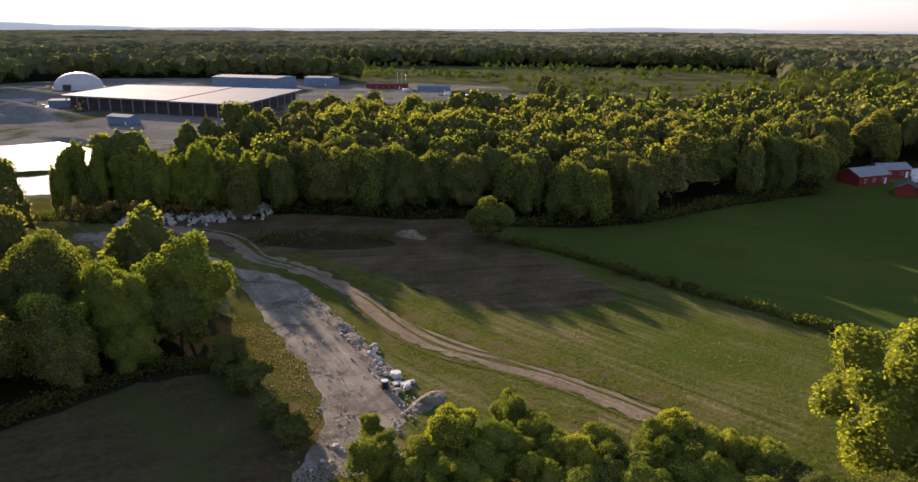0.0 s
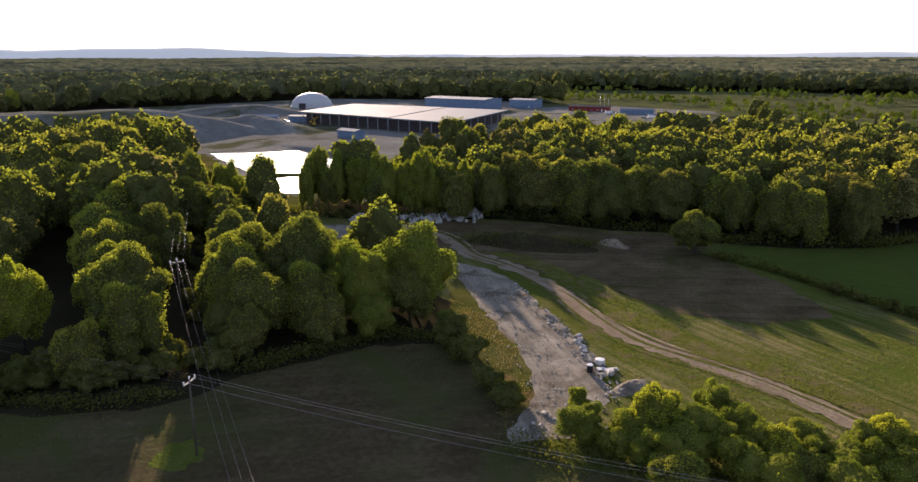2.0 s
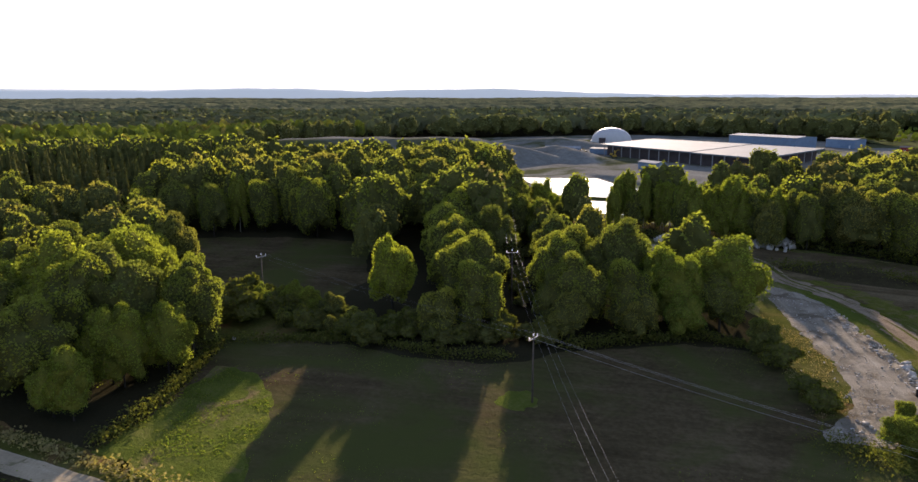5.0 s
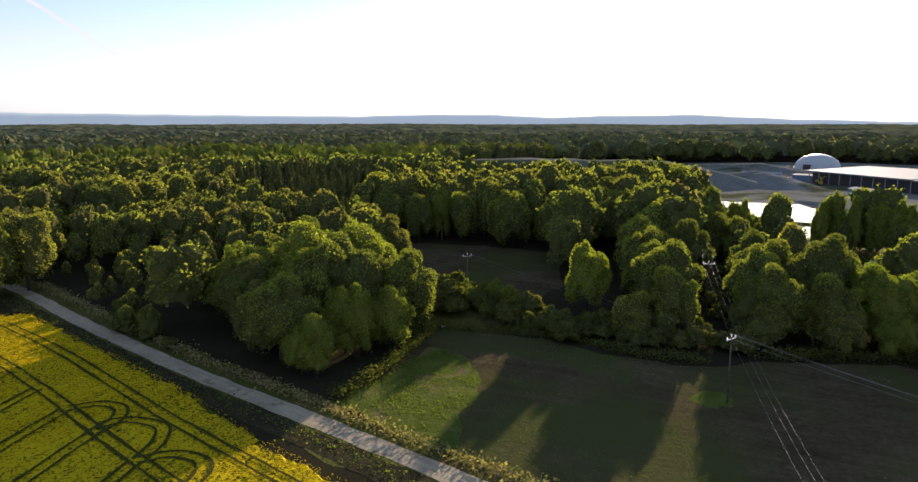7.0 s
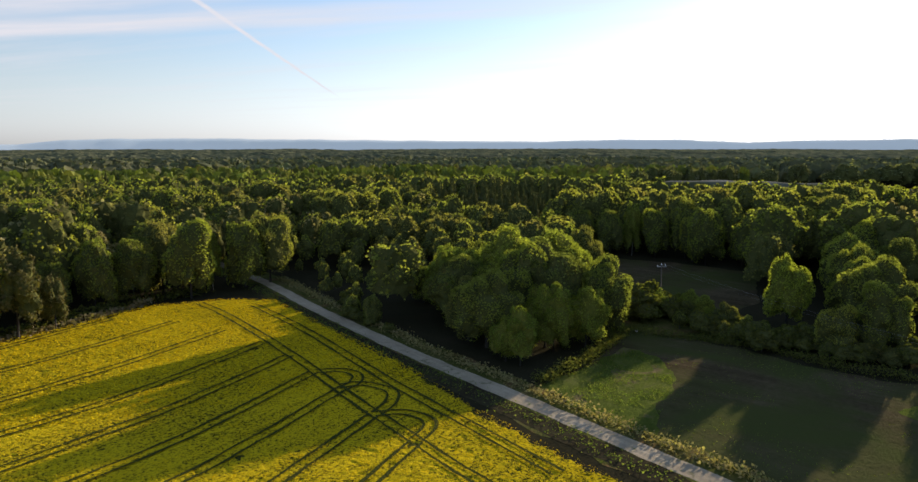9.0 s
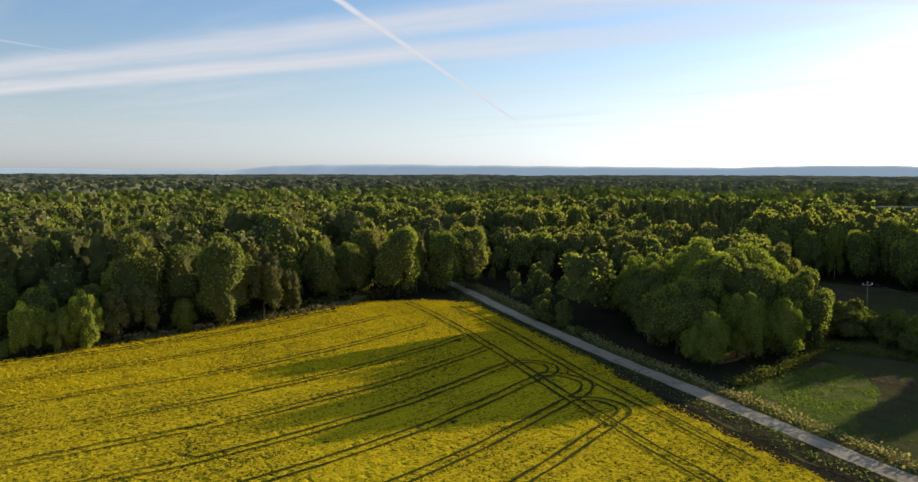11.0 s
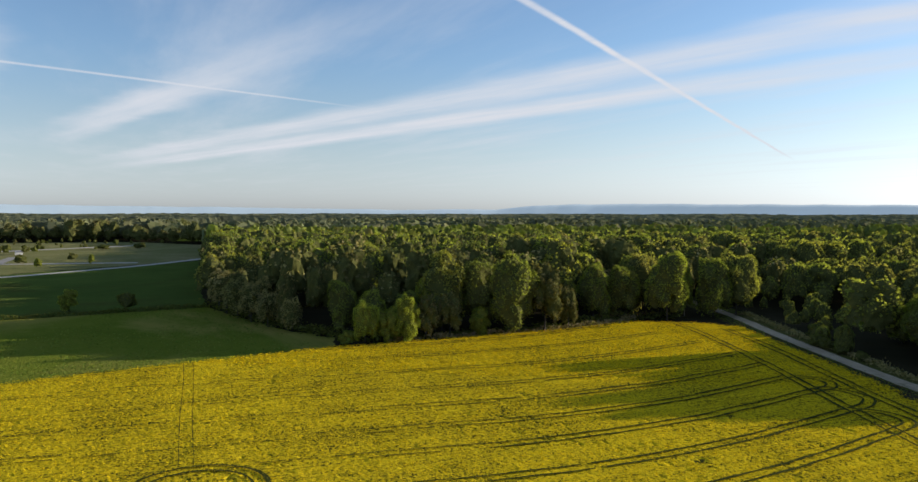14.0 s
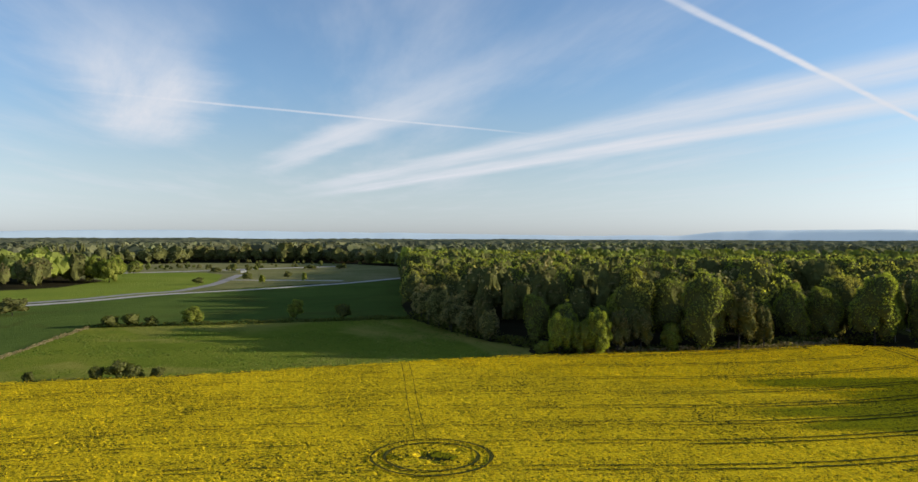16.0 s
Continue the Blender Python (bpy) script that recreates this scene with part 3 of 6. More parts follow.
GRASS_W = [(-40, 157), (-29, 151), (-16.5, 137), (-8, 123.5), (0.5, 114), (10, 106), (20, 98.5), (30, 90)]
patch("grass_wedge", ribbon(GRASS_W, 6.0), 0.115, WEEDS, "green weedy strip beside the dirt track", "grass", 1.4, 1.0)
patch("grass_strip", ribbon([(-24, 127), (-13, 111), (-3, 101), (8, 93), (18, 86)], 3.4), 0.075, WEEDS, "green weeds between gravel and dirt track", "grass", 1.3, 1.0)

ROAD = [(-300, -36), (-250, -27), (-206, -17), (-163.5, -10.5), (-118.3, -2.2), (-94.2, 3.5), (-74, 8), (-52.5, 12.7), (-10, 22), (60, 38), (160, 60), (400, 110)]
patch("road_verge", ribbon(ROAD, 13.0), 0.06, VERGE, "rough grassy verge along a gravel road", "grass", 0.7, 1.6)
patch("ditch_strip", ribbon([(-200, -21), (-163.5, -15), (-118.3, -6.8), (-94.2, -1.0), (-74, 3.7), (-52.5, 8.4), (-10, 17.5), (60, 33.5)], 4.4), 0.09, DARK_SOIL, "dark soil ditch strip between crop and road", "ground", 0.4, 1.5)
patch("gravel_road", ribbon(ROAD, 3.5), 0.14, ROADG, "straight pale gravel farm road", "road", 0.18, 1.5)

patch("meadow", [(-44, -206), (-92.5, -154), (-123, -119), (-138.5, -125), (-153, -149), (-187.6, -188), (-141, -241), (-117, -271), (-64, -236), (-30, -215)], 0.05, MEADOW, "uneven green meadow grass", "meadow", 0.8)
patch("south_wheat", [(-187.6, -188), (-230, -215), (-415, -312), (-290, -353), (-221, -362), (-152, -370), (-40, -380), (0, -300), (-30, -218), (-64, -236), (-117, -271), (-141, -241)], 0.04, WHEAT, "deep green wheat field with tramlines", "field", 0.5)
patch("roadside_heath", [(-152, -372), (-290, -355), (-415, -316), (-610, -432), (-660, -540), (-600, -690), (-430, -740), (-330, -580), (-300, -488), (-290, -379)], 0.035, HEATH, "dry rough heath between roads", "grass", 1.5, 5)
patch("pasture", [(-150, -383), (-205, -459), (-240, -452), (-300, -487), (-330, -540), (-374, -570), (-420, -512), (-400, -474), (-290, -381), (-203, -366)], 0.06, PASTURE, "sunlit bright green pasture", "field", 0.8, 4)
patch("south_gravel_road", ribbon([(-100, -378)] + [(-176, -360), (-222, -360), (-253, -352), (-284, -341), (-318, -334), (-363, -326), (-438, -325)], 7.0), 0.09, PALE_ROAD, "pale gravel track across fields", "road", 0.3, 3)
patch("country_road", ribbon([(-100, -388)] + [(-184, -371), (-206, -372), (-228, -374), (-250, -370), (-278, -381), (-305, -394), (-345, -420), (-408, -463)], 7.0), 0.12, ASPHALT, "grey two-lane country road", "road", 0.15, 4)
patch("slip_road", ribbon([(-346, -418), (-352, -403), (-361, -381), (-376, -344)], 9.0), 0.10, PALE_ROAD, "pale slip road above the wheat", "road", 0.3, 4)
patch("highway", ribbon([(-341, -582), (-370, -568), (-401, -553), (-440, -536), (-479, -526), (-525, -511), (-587, -486)], 13.0), 0.12, PALE_ROAD, "grey highway beyond the pasture", "road", 0.15, 4)
patch("quarry_yard", P_POND, 0.03, QUARRY, "grey dusty quarry and works ground", "ground", 2.0, 6)
patch("scrub_hill", P_HILL, 0.03, HILLSIDE, "green scrubby open hillside", "meadow", 5, 12)
patch("far_fields", P_FAR, 0.03, MEADOW, "distant pale green fields among woods", "field", 4, 15)
patch("pond_upper", [(-215, 300), (-196, 309), (-176, 322), (-140, 290), (-126, 262), (-150, 253), (-163, 252), (-185, 270)], 0.10, WATER, "bright settling pond reflecting the low sun", "pond", 0.6, 2, "structure")
patch("pond_lower", [(-160, 241), (-140, 247), (-120, 252), (-111, 236), (-117, 220), (-140, 213)], 0.10, WATER, "second settling pond behind a berm", "pond", 0.6, 2, "structure")


def mound(name, x, y, rx, ry, h, turn, material, label, category, rough=0.25, seed=3, rings=16, sides=48, flat=0.0):
    """A heap with an uneven outline and top."""
    v, f = [], []
    for i in range(rings + 1):
        s = i / rings
        for k in range(sides):
            a = 2 * math.pi * k / sides
            wob = 1 + 0.18 * noise.noise(Vector((math.cos(a) * 1.4, math.sin(a) * 1.4, seed)))
            px, py = rx * s * math.cos(a) * wob, ry * s * math.sin(a) * wob
            fall = (1 - max(0.0, (s - flat) / (1 - flat)) ** 2)
            q = noise.noise(Vector((px / rx * 3, py / rx * 3, seed + 5.0))) + 0.5 * noise.noise(Vector((px / rx * 8, py / rx * 8, seed)))
            v.append((px, py, -0.05 + h * fall * fall * (1 + rough * q)))
    for i in range(rings):
        for k in range(sides):
            a, b = i * sides + k, i * sides + (k + 1) % sides
            f.append((a, a + sides, b + sides, b))
    me = mesh_from(name, v, f, [material], smooth=True)
    ob = new(name, me)
    ob.matrix_world = pose(x, y, 0, 0, 0, turn)
    return tagged(ob, label, category, kind="structure")


mound("spoil_mound", -335, 312, 150, 42, 16.5, 46, QUARRY, "long grey spoil mound of the quarry", "mound", 0.12, 3, 24, 80, 0.35)
mound("spoil_mound", -262, 420, 60, 30, 8, -20, QUARRY, "low grey heap on the quarry floor", "mound", 0.3, 9)
mound("spoil_mound", -330, 520, 80, 30, 7, 10, QUARRY, "dark earth bank behind the works", "mound", 0.3, 12)
mound("earth_mound", -33, 168, 20, 7.5, 2.6, -6, DARK_SOIL, "weedy earth mound inside the turning loop", "mound", 0.5, 5)
mound("earth_mound", -12, 173, 6, 2.5, 1.6, -35, DIRT, "bare brown earth bank at the loop", "mound", 0.5, 8)
for k, (x, y, rx, ry, h, turn) in enumerate([(-26.5, 127, 5, 1.6, 0.8, -58), (-20.5, 117, 5, 1.5, 0.9, -58), (-17.0, 110.5, 4, 1.4, 0.8, -62), (-13.6, 103.8, 4.2, 1.3, 0.9, -66), (-10.6, 99.5, 2.6, 1.2, 0.6, -66), (-31, 134, 5, 1.6, 0.6, -50), (-23, 108, 4, 1.2, 0.35, -60), (-33.5, 121, 5, 1.5, 0.4, -62)]):
    mound("gravel_ridge", x, y, rx * 1.4, ry * 1.2, h * 0.6, turn, GRAVEL, "broken ridge of pushed-up grey gravel", "heap", 0.9, 30 + k, 12, 36)
mound("soil_heap", -4.2, 90, 4.6, 2.0, 0.9, 60, GRAVEL, "grey soil heap with broken stones", "heap", 0.5, 18)
mound("berm", -148, 249, 24, 3.5, 1.2, 25, VERGE, "grassy berm between two ponds", "bank", 0.2, 21)
mound("berm", -165, 318, 60, 6, 2.2, -35, QUARRY, "stony bank behind the pond", "bank", 0.2, 22)


# ---- trees ----
def unit_rows(rng, n):
    v = rng.normal(size=(n, 3))
    return v / np.linalg.norm(v, axis=1)[:, None]


def cards_at(rng, pos, out, size, jitter=0.55):
    """One small bent leaf spray at each place, facing roughly outwards."""
    n = len(pos)
    nor = out + jitter * unit_rows(rng, n)
    nor /= np.linalg.norm(nor, axis=1)[:, None]
    t = np.cross(nor, unit_rows(rng, n))
    t /= np.linalg.norm(t, axis=1)[:, None] + 1e-9
    b = np.cross(nor, t)
    s = size * rng.uniform(0.6, 1.35, (n, 1))
    a = s * rng.uniform(0.55, 1.0, (n, 1))
    v = np.stack([pos - t * s - nor * s * 0.15, pos - b * a + nor * s * 0.12, pos + t * s * 0.9 - nor * s * 0.2, pos + b * a + nor * s * 0.1], 1)
    return v.reshape(-1, 3), np.arange(4 * n).reshape(n, 4)


def cut_in_two(vf):
    v, f = vf
    return v, np.concatenate([f[:, [0, 1, 2]], f[:, [0, 2, 3]]])


BALLS = {}


def ball(level):
    """Directions and triangles of an evenly divided sphere."""
    if level not in BALLS:
        bm = bmesh.new()
        bmesh.ops.create_icosphere(bm, subdivisions=level, radius=1.0)
        BALLS[level] = (np.array([v.co[:] for v in bm.verts]), np.array([[v.index for v in f.verts] for f in bm.faces]))
        bm.free()
    return BALLS[level]


def spread(rng, n, up):
    """Directions spread over a sphere, fewer of them below."""
    k = np.arange(n) + 0.5
    z = 1 - (1 + up) * k / n
    a = k * 2.39996 + rng.uniform(0, 6.28)
    d = np.stack([np.sqrt(1 - z * z) * np.cos(a), np.sqrt(1 - z * z) * np.sin(a), z], 1) + rng.normal(0, 0.20, (n, 3))
    return d / np.linalg.norm(d, axis=1)[:, None]


def mass_crown(seed, H, R, base, n, size, lobes=13, level=4, cut=0.0, rough=1.0, jitter=0.95, belly=0.5, shell=0.12, fill=0.90, side=0.16):
    """A crown as boughs that swell out of one another, each of smaller clumps, with leaf sprays thickest on top of a
    shade-dark hull.
    cut: the share of the height below which a crown inside a wood has no foliage."""
    rng = np.random.default_rng(seed)
    d, tri = ball(level)
    ax, mid = np.array([R, R, (H - base) * 0.5]), np.array([0, 0, (H + base) * 0.5])
    big = spread(rng, lobes, 0.8)
    far, rad = rng.uniform(0.50, 0.72, lobes), rng.uniform(0.30, 0.46, lobes)
    dot = d @ (big * far[:, None]).T
    inner = rad[None] ** 2 - far[None] ** 2 + dot ** 2
    out = np.where((inner > 0) & (dot > 0), dot + np.sqrt(np.maximum(inner, 0)), 0.0)
    r = np.maximum(out.max(axis=1), 0.48)
    small = spread(rng, lobes * 5, 0.9)
    ang = np.arccos(np.clip(d @ small.T, -1, 1))
    reach = rng.uniform(0.15, 0.32, len(small))
    swell = np.sqrt(np.maximum(0.0, 1 - (ang / reach[None]) ** 2)) * reach[None] * rng.uniform(0.35, 1.0, len(small))[None]
    r = r + rough * swell.max(axis=1) + rough * rng.uniform(-0.035, 0.035, len(d))
    e = d * r[:, None]
    e[:, 2] /= e[:, 2].max()
    e[:, :2] /= np.quantile(np.hypot(e[:, 0], e[:, 1]), 0.97)
    p = mid + e * ax
    low = p[:, 2] < mid[2]
    f = np.clip((p[:, 2] - base) / (mid[2] - base), 0, 1)
    p[low, :2] *= (1 + belly * (1 - f[low]) * 0.35)[:, None]
    p[:, 2] = np.clip(p[:, 2], base * 0.4, H)
    keep = p[tri][:, :, 2].max(axis=1) > cut * H
    tri = tri[keep]
    # leaf sprays on the skin
    q = p[tri]
    nor = np.cross(q[:, 1] - q[:, 0], q[:, 2] - q[:, 0])
    area = np.linalg.norm(nor, axis=1)
    nor = nor / (area[:, None] + 1e-9)
    tip = (rough * swell.max(axis=1))[tri].mean(axis=1)
    # few sprays on the sides, where the dark hull carries the shade
    w = area * (side + (1 - side) * np.clip(nor[:, 2] + 0.4, 0, 1)) * (0.25 + tip / (tip.mean() + 1e-9))
    pick = rng.choice(len(tri), n, p=w / w.sum())
    u, v = rng.random((n, 1)), rng.random((n, 1))
    flip = u + v > 1
    u, v = np.where(flip, 1 - u, u), np.where(flip, 1 - v, v)
    at = q[pick, 0] * (1 - u - v) + q[pick, 1] * u + q[pick, 2] * v + nor[pick] * (0.03 - shell * rng.random((n, 1)) ** 2) * R
    lv, lf = cards_at(rng, at, 0.5 * nor[pick] + np.array([0, 0, 0.4]), size, jitter)
    lf = np.concatenate([lf[:, [0, 1, 2]], lf[:, [0, 2, 3]]])
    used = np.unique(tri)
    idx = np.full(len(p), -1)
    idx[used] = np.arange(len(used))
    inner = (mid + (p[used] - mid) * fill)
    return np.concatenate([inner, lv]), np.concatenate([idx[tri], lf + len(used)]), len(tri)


def cone_crown(seed, H, R, base, n, size):
    """A spruce: drooping tiers of dark sprays."""
    rng = np.random.default_rng(seed)
    f = 1 - np.sqrt(rng.uniform(0, 1, n))
    tier = np.floor(f * 14) / 14 + rng.uniform(0, 0.03, n)
    f = 0.6 * tier + 0.4 * f
    r = R * (1 - f) * rng.uniform(0.35, 1.0, n) + 0.1
    a = rng.uniform(0, 2 * np.pi, n)
    p = np.stack([r * np.cos(a), r * np.sin(a), base + (H - base) * f - 0.25 * r], 1)
    return cut_in_two(cards_at(rng, p, np.stack([np.cos(a), np.sin(a), 0.6 + 0 * a], 1), size, 0.5))


def trunk_bm(seed, H, r, base, limbs=6, reach=3.0):
    rng = random.Random(seed)
    bm = bmesh.new()
    bend = [(rng.uniform(-0.3, 0.3), rng.uniform(-0.3, 0.3)) for _ in range(5)]
    line = [(bend[i][0] * i * 0.5, bend[i][1] * i * 0.5, -0.2 + H * 0.8 * i / 4) for i in range(5)]
    tube(bm, line, [r * 1.25, r, r * 0.8, r * 0.5, r * 0.15], 8)
    for i in range(limbs):
        f = 0.3 + 0.5 * i / max(1, limbs)
        k = f * 4
        j = min(3, int(k))
        p = Vector(line[j]).lerp(Vector(line[j + 1]), k - j)
        a = i * 2.4 + rng.uniform(-0.4, 0.4)
        e = p + Vector((math.cos(a) * reach, math.sin(a) * reach, reach * rng.uniform(0.5, 0.9)))
        m = p.lerp(e, 0.5) + Vector((0, 0, -0.2))
        tube(bm, [p, m, e], [r * 0.35, r * 0.24, r * 0.06], 5)
    return bm


def cone_core(H, R, base, seed=0, sides=7):
    """The dense inside of a spruce."""
    rng = np.random.default_rng(seed)
    v, q = [], []
    for i in range(6):
        f = i / 5
        for k in range(sides):
            a = 2 * math.pi * (k + 0.5 * (i % 2)) / sides
            w = (R * (1 - f) + 0.08) * rng.uniform(0.7, 1.15)
            v.append((w * math.cos(a), w * math.sin(a), base + (H - base) * f))
    q = [(i * sides + k, i * sides + (k + 1) % sides, (i + 1) * sides + (k + 1) % sides, (i + 1) * sides + k) for i in range(5) for k in range(sides)]
    return cut_in_two((np.array(v), np.array(q)))


def with_core(crown, inner):
    return np.concatenate([inner[0], crown[0]]), np.concatenate([inner[1], crown[1] + len(inner[0])]), len(inner[1])


def airy(crown):
    """A crown whose hull takes the leaf colour instead of the shade-dark one."""
    return crown[0], crown[1], 0


TREE_KINDS = {}


def tree_kind(key, name, label, crown, leaf_mat, H, r, base, reach, category="tree", bark=None, group="", limbs=6):
    """Builds the first of a kind, far below ground use: later ones are copies."""
    TREE_KINDS[key] = (name, label, crown, leaf_mat, H, r, base, reach, category, bark or BARK, group, limbs)


FIRST = {}


def plant(key, x, y, height, turn, wide=1.0, z=0.0):
    """A tree or bush of that kind, scaled to the height."""
    name, label, crown, leaf_mat, H, r, base, reach, category, bark, group, limbs = TREE_KINDS[key]
    s = height / H
    m = Matrix.LocRotScale((x, y, z), Euler((0, 0, radians(turn))), (s * wide, s * wide, s))
    if key in FIRST:
        k = FIRST[key].scale
        return copy_thing(FIRST[key], m @ Matrix.Diagonal((1 / k[0], 1 / k[1], 1 / k[2], 1)))
    root = new(name)
    tagged(root, label, category, group)
    v, f, dense = crown
    # hull faces take the shade-dark colour, sprays the leaf colour
    me = mesh_from("crown", v, f, [leaf_mat, SHADE_HULL_FRESH if leaf_mat in (LEAF_YELLOW, LEAF_FRESH) else SHADE_HULL], which=np.arange(len(f)) < dense)
    c = new("crown", me)
    c.parent = root
    part("trunk" if category == "tree" else "stem", trunk_bm(len(FIRST) + 3, H, r, base, limbs, reach), bark, root)
    root.matrix_basis = m
    FIRST[key] = root
    return root


for i in range(5):
    tree_kind("hero%d" % i, "broadleaf_tree", "full round broadleaf tree in fresh spring leaf", mass_crown(20 + i, 16, 6.0, 0.2, 4400, 0.18, 13 + i, 4), (LEAF, LEAF_FRESH, LEAF, LEAF_FRESH, LEAF)[i], 16, 0.26, 2.2, 3.0, group="grove trees")
for i in range(5):
    tree_kind("edge%d" % i, "broadleaf_tree", "tall broadleaf tree at a wood's edge", mass_crown(40 + i, 19, 5.8 + 0.35 * i, 0.4, 2500, 0.255, 14 + i, 3), LEAF, 19, 0.26, 2.0, 2.6, group="wood edge trees")
for i in range(2):
    tree_kind("bud%d" % i, "budding_tree", "brownish tree with leaves only budding", mass_crown(60 + i, 16, 4.4, 1.0, 1900, 0.22, 12, 3, fill=0.75, rough=1.6, side=0.5), LEAF_BUD, 16, 0.24, 2.0, 2.8, group="wood edge trees")
for i in range(2):
    tree_kind("pine%d" % i, "pine_tree", "dark olive pine tree at a wood's edge", mass_crown(65 + i, 17, 4.0, 2.4, 1000, 0.30, 11, 4, rough=1.5, jitter=0.9), LEAF_PINE, 17, 0.24, 2.0, 1.6, group="wood edge trees")
for i in range(2):
    tree_kind("yellow%d" % i, "maple_tree", "yellow-green flowering maple tree", mass_crown(70 + i, 12, 4.3, 0.6, 5600, 0.135, 15, 4, side=0.6), LEAF_YELLOW, 12, 0.2, 1.6, 2.0, group="yellow trees")
for i in range(2):
    tree_kind("fresh%d" % i, "young_tree", "light green young tree by the track", mass_crown(80 + i, 9, 3.6, 0.2, 4200, 0.115, 14, 4, side=0.5), LEAF_FRESH, 9, 0.14, 1.0, 1.6, group="young trees")
for i in range(3):
    tree_kind("birch%d" % i, "birch_tree", "slender birch with sparse new leaves", mass_crown(90 + i, 21, 2.9, 0.6, 1500, 0.22, 15, 3, rough=1.5), LEAF_FRESH, 21, 0.12, 5, 1.0, bark=BARK_PALE, group="birch row")
for i in range(2):
    tree_kind("spruce%d" % i, "spruce_tree", "dark narrow spruce tree", with_core(cone_crown(100 + i, 20, 3.2, 1.0, 1300, 0.36), cone_core(18, 1.9, 1.0, i)), LEAF_DARK, 20, 0.2, 1, 0.6, group="spruces")
for i in range(3):
    tree_kind("bush%d" % i, "bush", "rounded scrub bush in new leaf", mass_crown(110 + i, 4, 2.4, 0.0, 520, 0.19, 9, 3, rough=1.3, side=0.5), LEAF_SCRUB, 4, 0.08, 0.3, 1.0, "bush", group="scrub bushes", limbs=5)
tree_kind("thorn", "bush", "bare greyish thorn bush with few leaves", mass_crown(120, 4, 2.1, 0.1, 500, 0.17, 10, 2, rough=1.6, jitter=1.0), LEAF_SCRUB, 4, 0.08, 0.3, 1.2, "bush", group="scrub bushes", limbs=9)

R = random.Random(11)


def some(key, n):
    return "%s%d" % (key, R.randrange(n))


# grove between the fallow field and the gravel track
for x, y, h, w in [(-46, 113, 17.5, 1.15), (-55, 106, 15.5, 0.95), (-66.5, 106.5, 19.5, 1.0), (-73, 96, 17.2, 0.95), (-66, 91, 15.5, 0.95), (-58, 96, 14.5, 0.9), (-51, 103, 15, 0.9), (-77, 107, 17.5, 0.95),
                   (-60, 116, 12, 1.0), (-44, 106, 12, 1.0), (-69, 88, 13.5, 0.75), (-64, 84, 10, 1.0), (-55, 93, 9.5, 1.0), (-48, 98, 8.5, 1.05), (-69, 117, 16.5, 1.0), (-86, 118, 17, 1.0), (-53, 114, 8.5, 0.9)]:
    plant(some("hero", 5), x, y, h, R.uniform(0, 360), w * 1.1)
# grove beside the power line
for x, y, h, w in [(-87, 85, 17.8, 1.05), (-80, 78, 14.5, 0.95), (-105, 101, 17.2, 0.9), (-97, 93, 16, 0.95), (-84, 71, 10, 1.0), (-113, 110, 18, 1.0), (-121, 122, 20, 1.0), (-104, 116, 18, 1.0), (-104, 110, 15, 0.9)]:
    plant(some("hero", 5), x, y, h, R.uniform(0, 360), w)
plant("yellow0", -101.6, 77.6, 16.6, 40, 0.82)
# row nearest to the camera, at the field's corner
for key, x, y, h, w in [("fresh0", -9.8, 73.5, 4.8, 1.6), ("fresh1", -10.6, 78.8, 4.6, 0.9), ("yellow1", -0.6, 74.0, 8.4, 1.05), ("fresh1", 4.6, 73.5, 6.6, 1.2), ("fresh0", 6.6, 79.5, 7.2, 0.8), ("fresh1", 9.4, 75, 6.6, 1.15), ("yellow0", 13.4, 70.5, 6.8, 0.95), ("fresh0", 17.0, 74, 5.6, 1.4),
                        ("yellow1", 25.8, 75, 7.4, 1.0), ("hero1", 26.8, 69.5, 6.2, 1.5), ("yellow0", 31.6, 72, 6.8, 0.95), ("fresh1", 21, 71, 5.4, 1.4), ("yellow1", 50.6, 74, 18.5, 1.25), ("hero2", 43, 61, 8, 1.4), ("hero3", 52, 62, 9, 1.5), ("fresh0", 2.4, 69, 6.0, 1.4), ("fresh1", -4.6, 70.5, 3.8, 1.5), ("fresh1", 20, 66, 5.6, 1.5), ("fresh0", 12, 66.5, 5.4, 1.6),
                        ("yellow0", 8.4, 69.5, 5.6, 1.0), ("hero4", 1.8, 64, 5.4, 1.6), ("fresh0", 30, 65, 5.6, 1.6), ("hero2", 15.6, 69, 5.2, 1.5), ("fresh1", -1.4, 69.5, 4.8, 1.4), ("hero0", 36, 66, 6, 1.6), ("fresh0", 23.5, 73.5, 6.6, 1.1), ("fresh1", 28.6, 72.5, 6.4, 1.1), ("fresh0", -3.4, 73, 5.4, 1.2), ("fresh1", 11.2, 72, 6.2, 1.0), ("hero3", 7.0, 72.5, 5.6, 1.4), ("fresh1", 34.5, 70, 6.2, 1.2)]:
    plant(key, x, y, h, R.uniform(0, 360), w * 1.1)
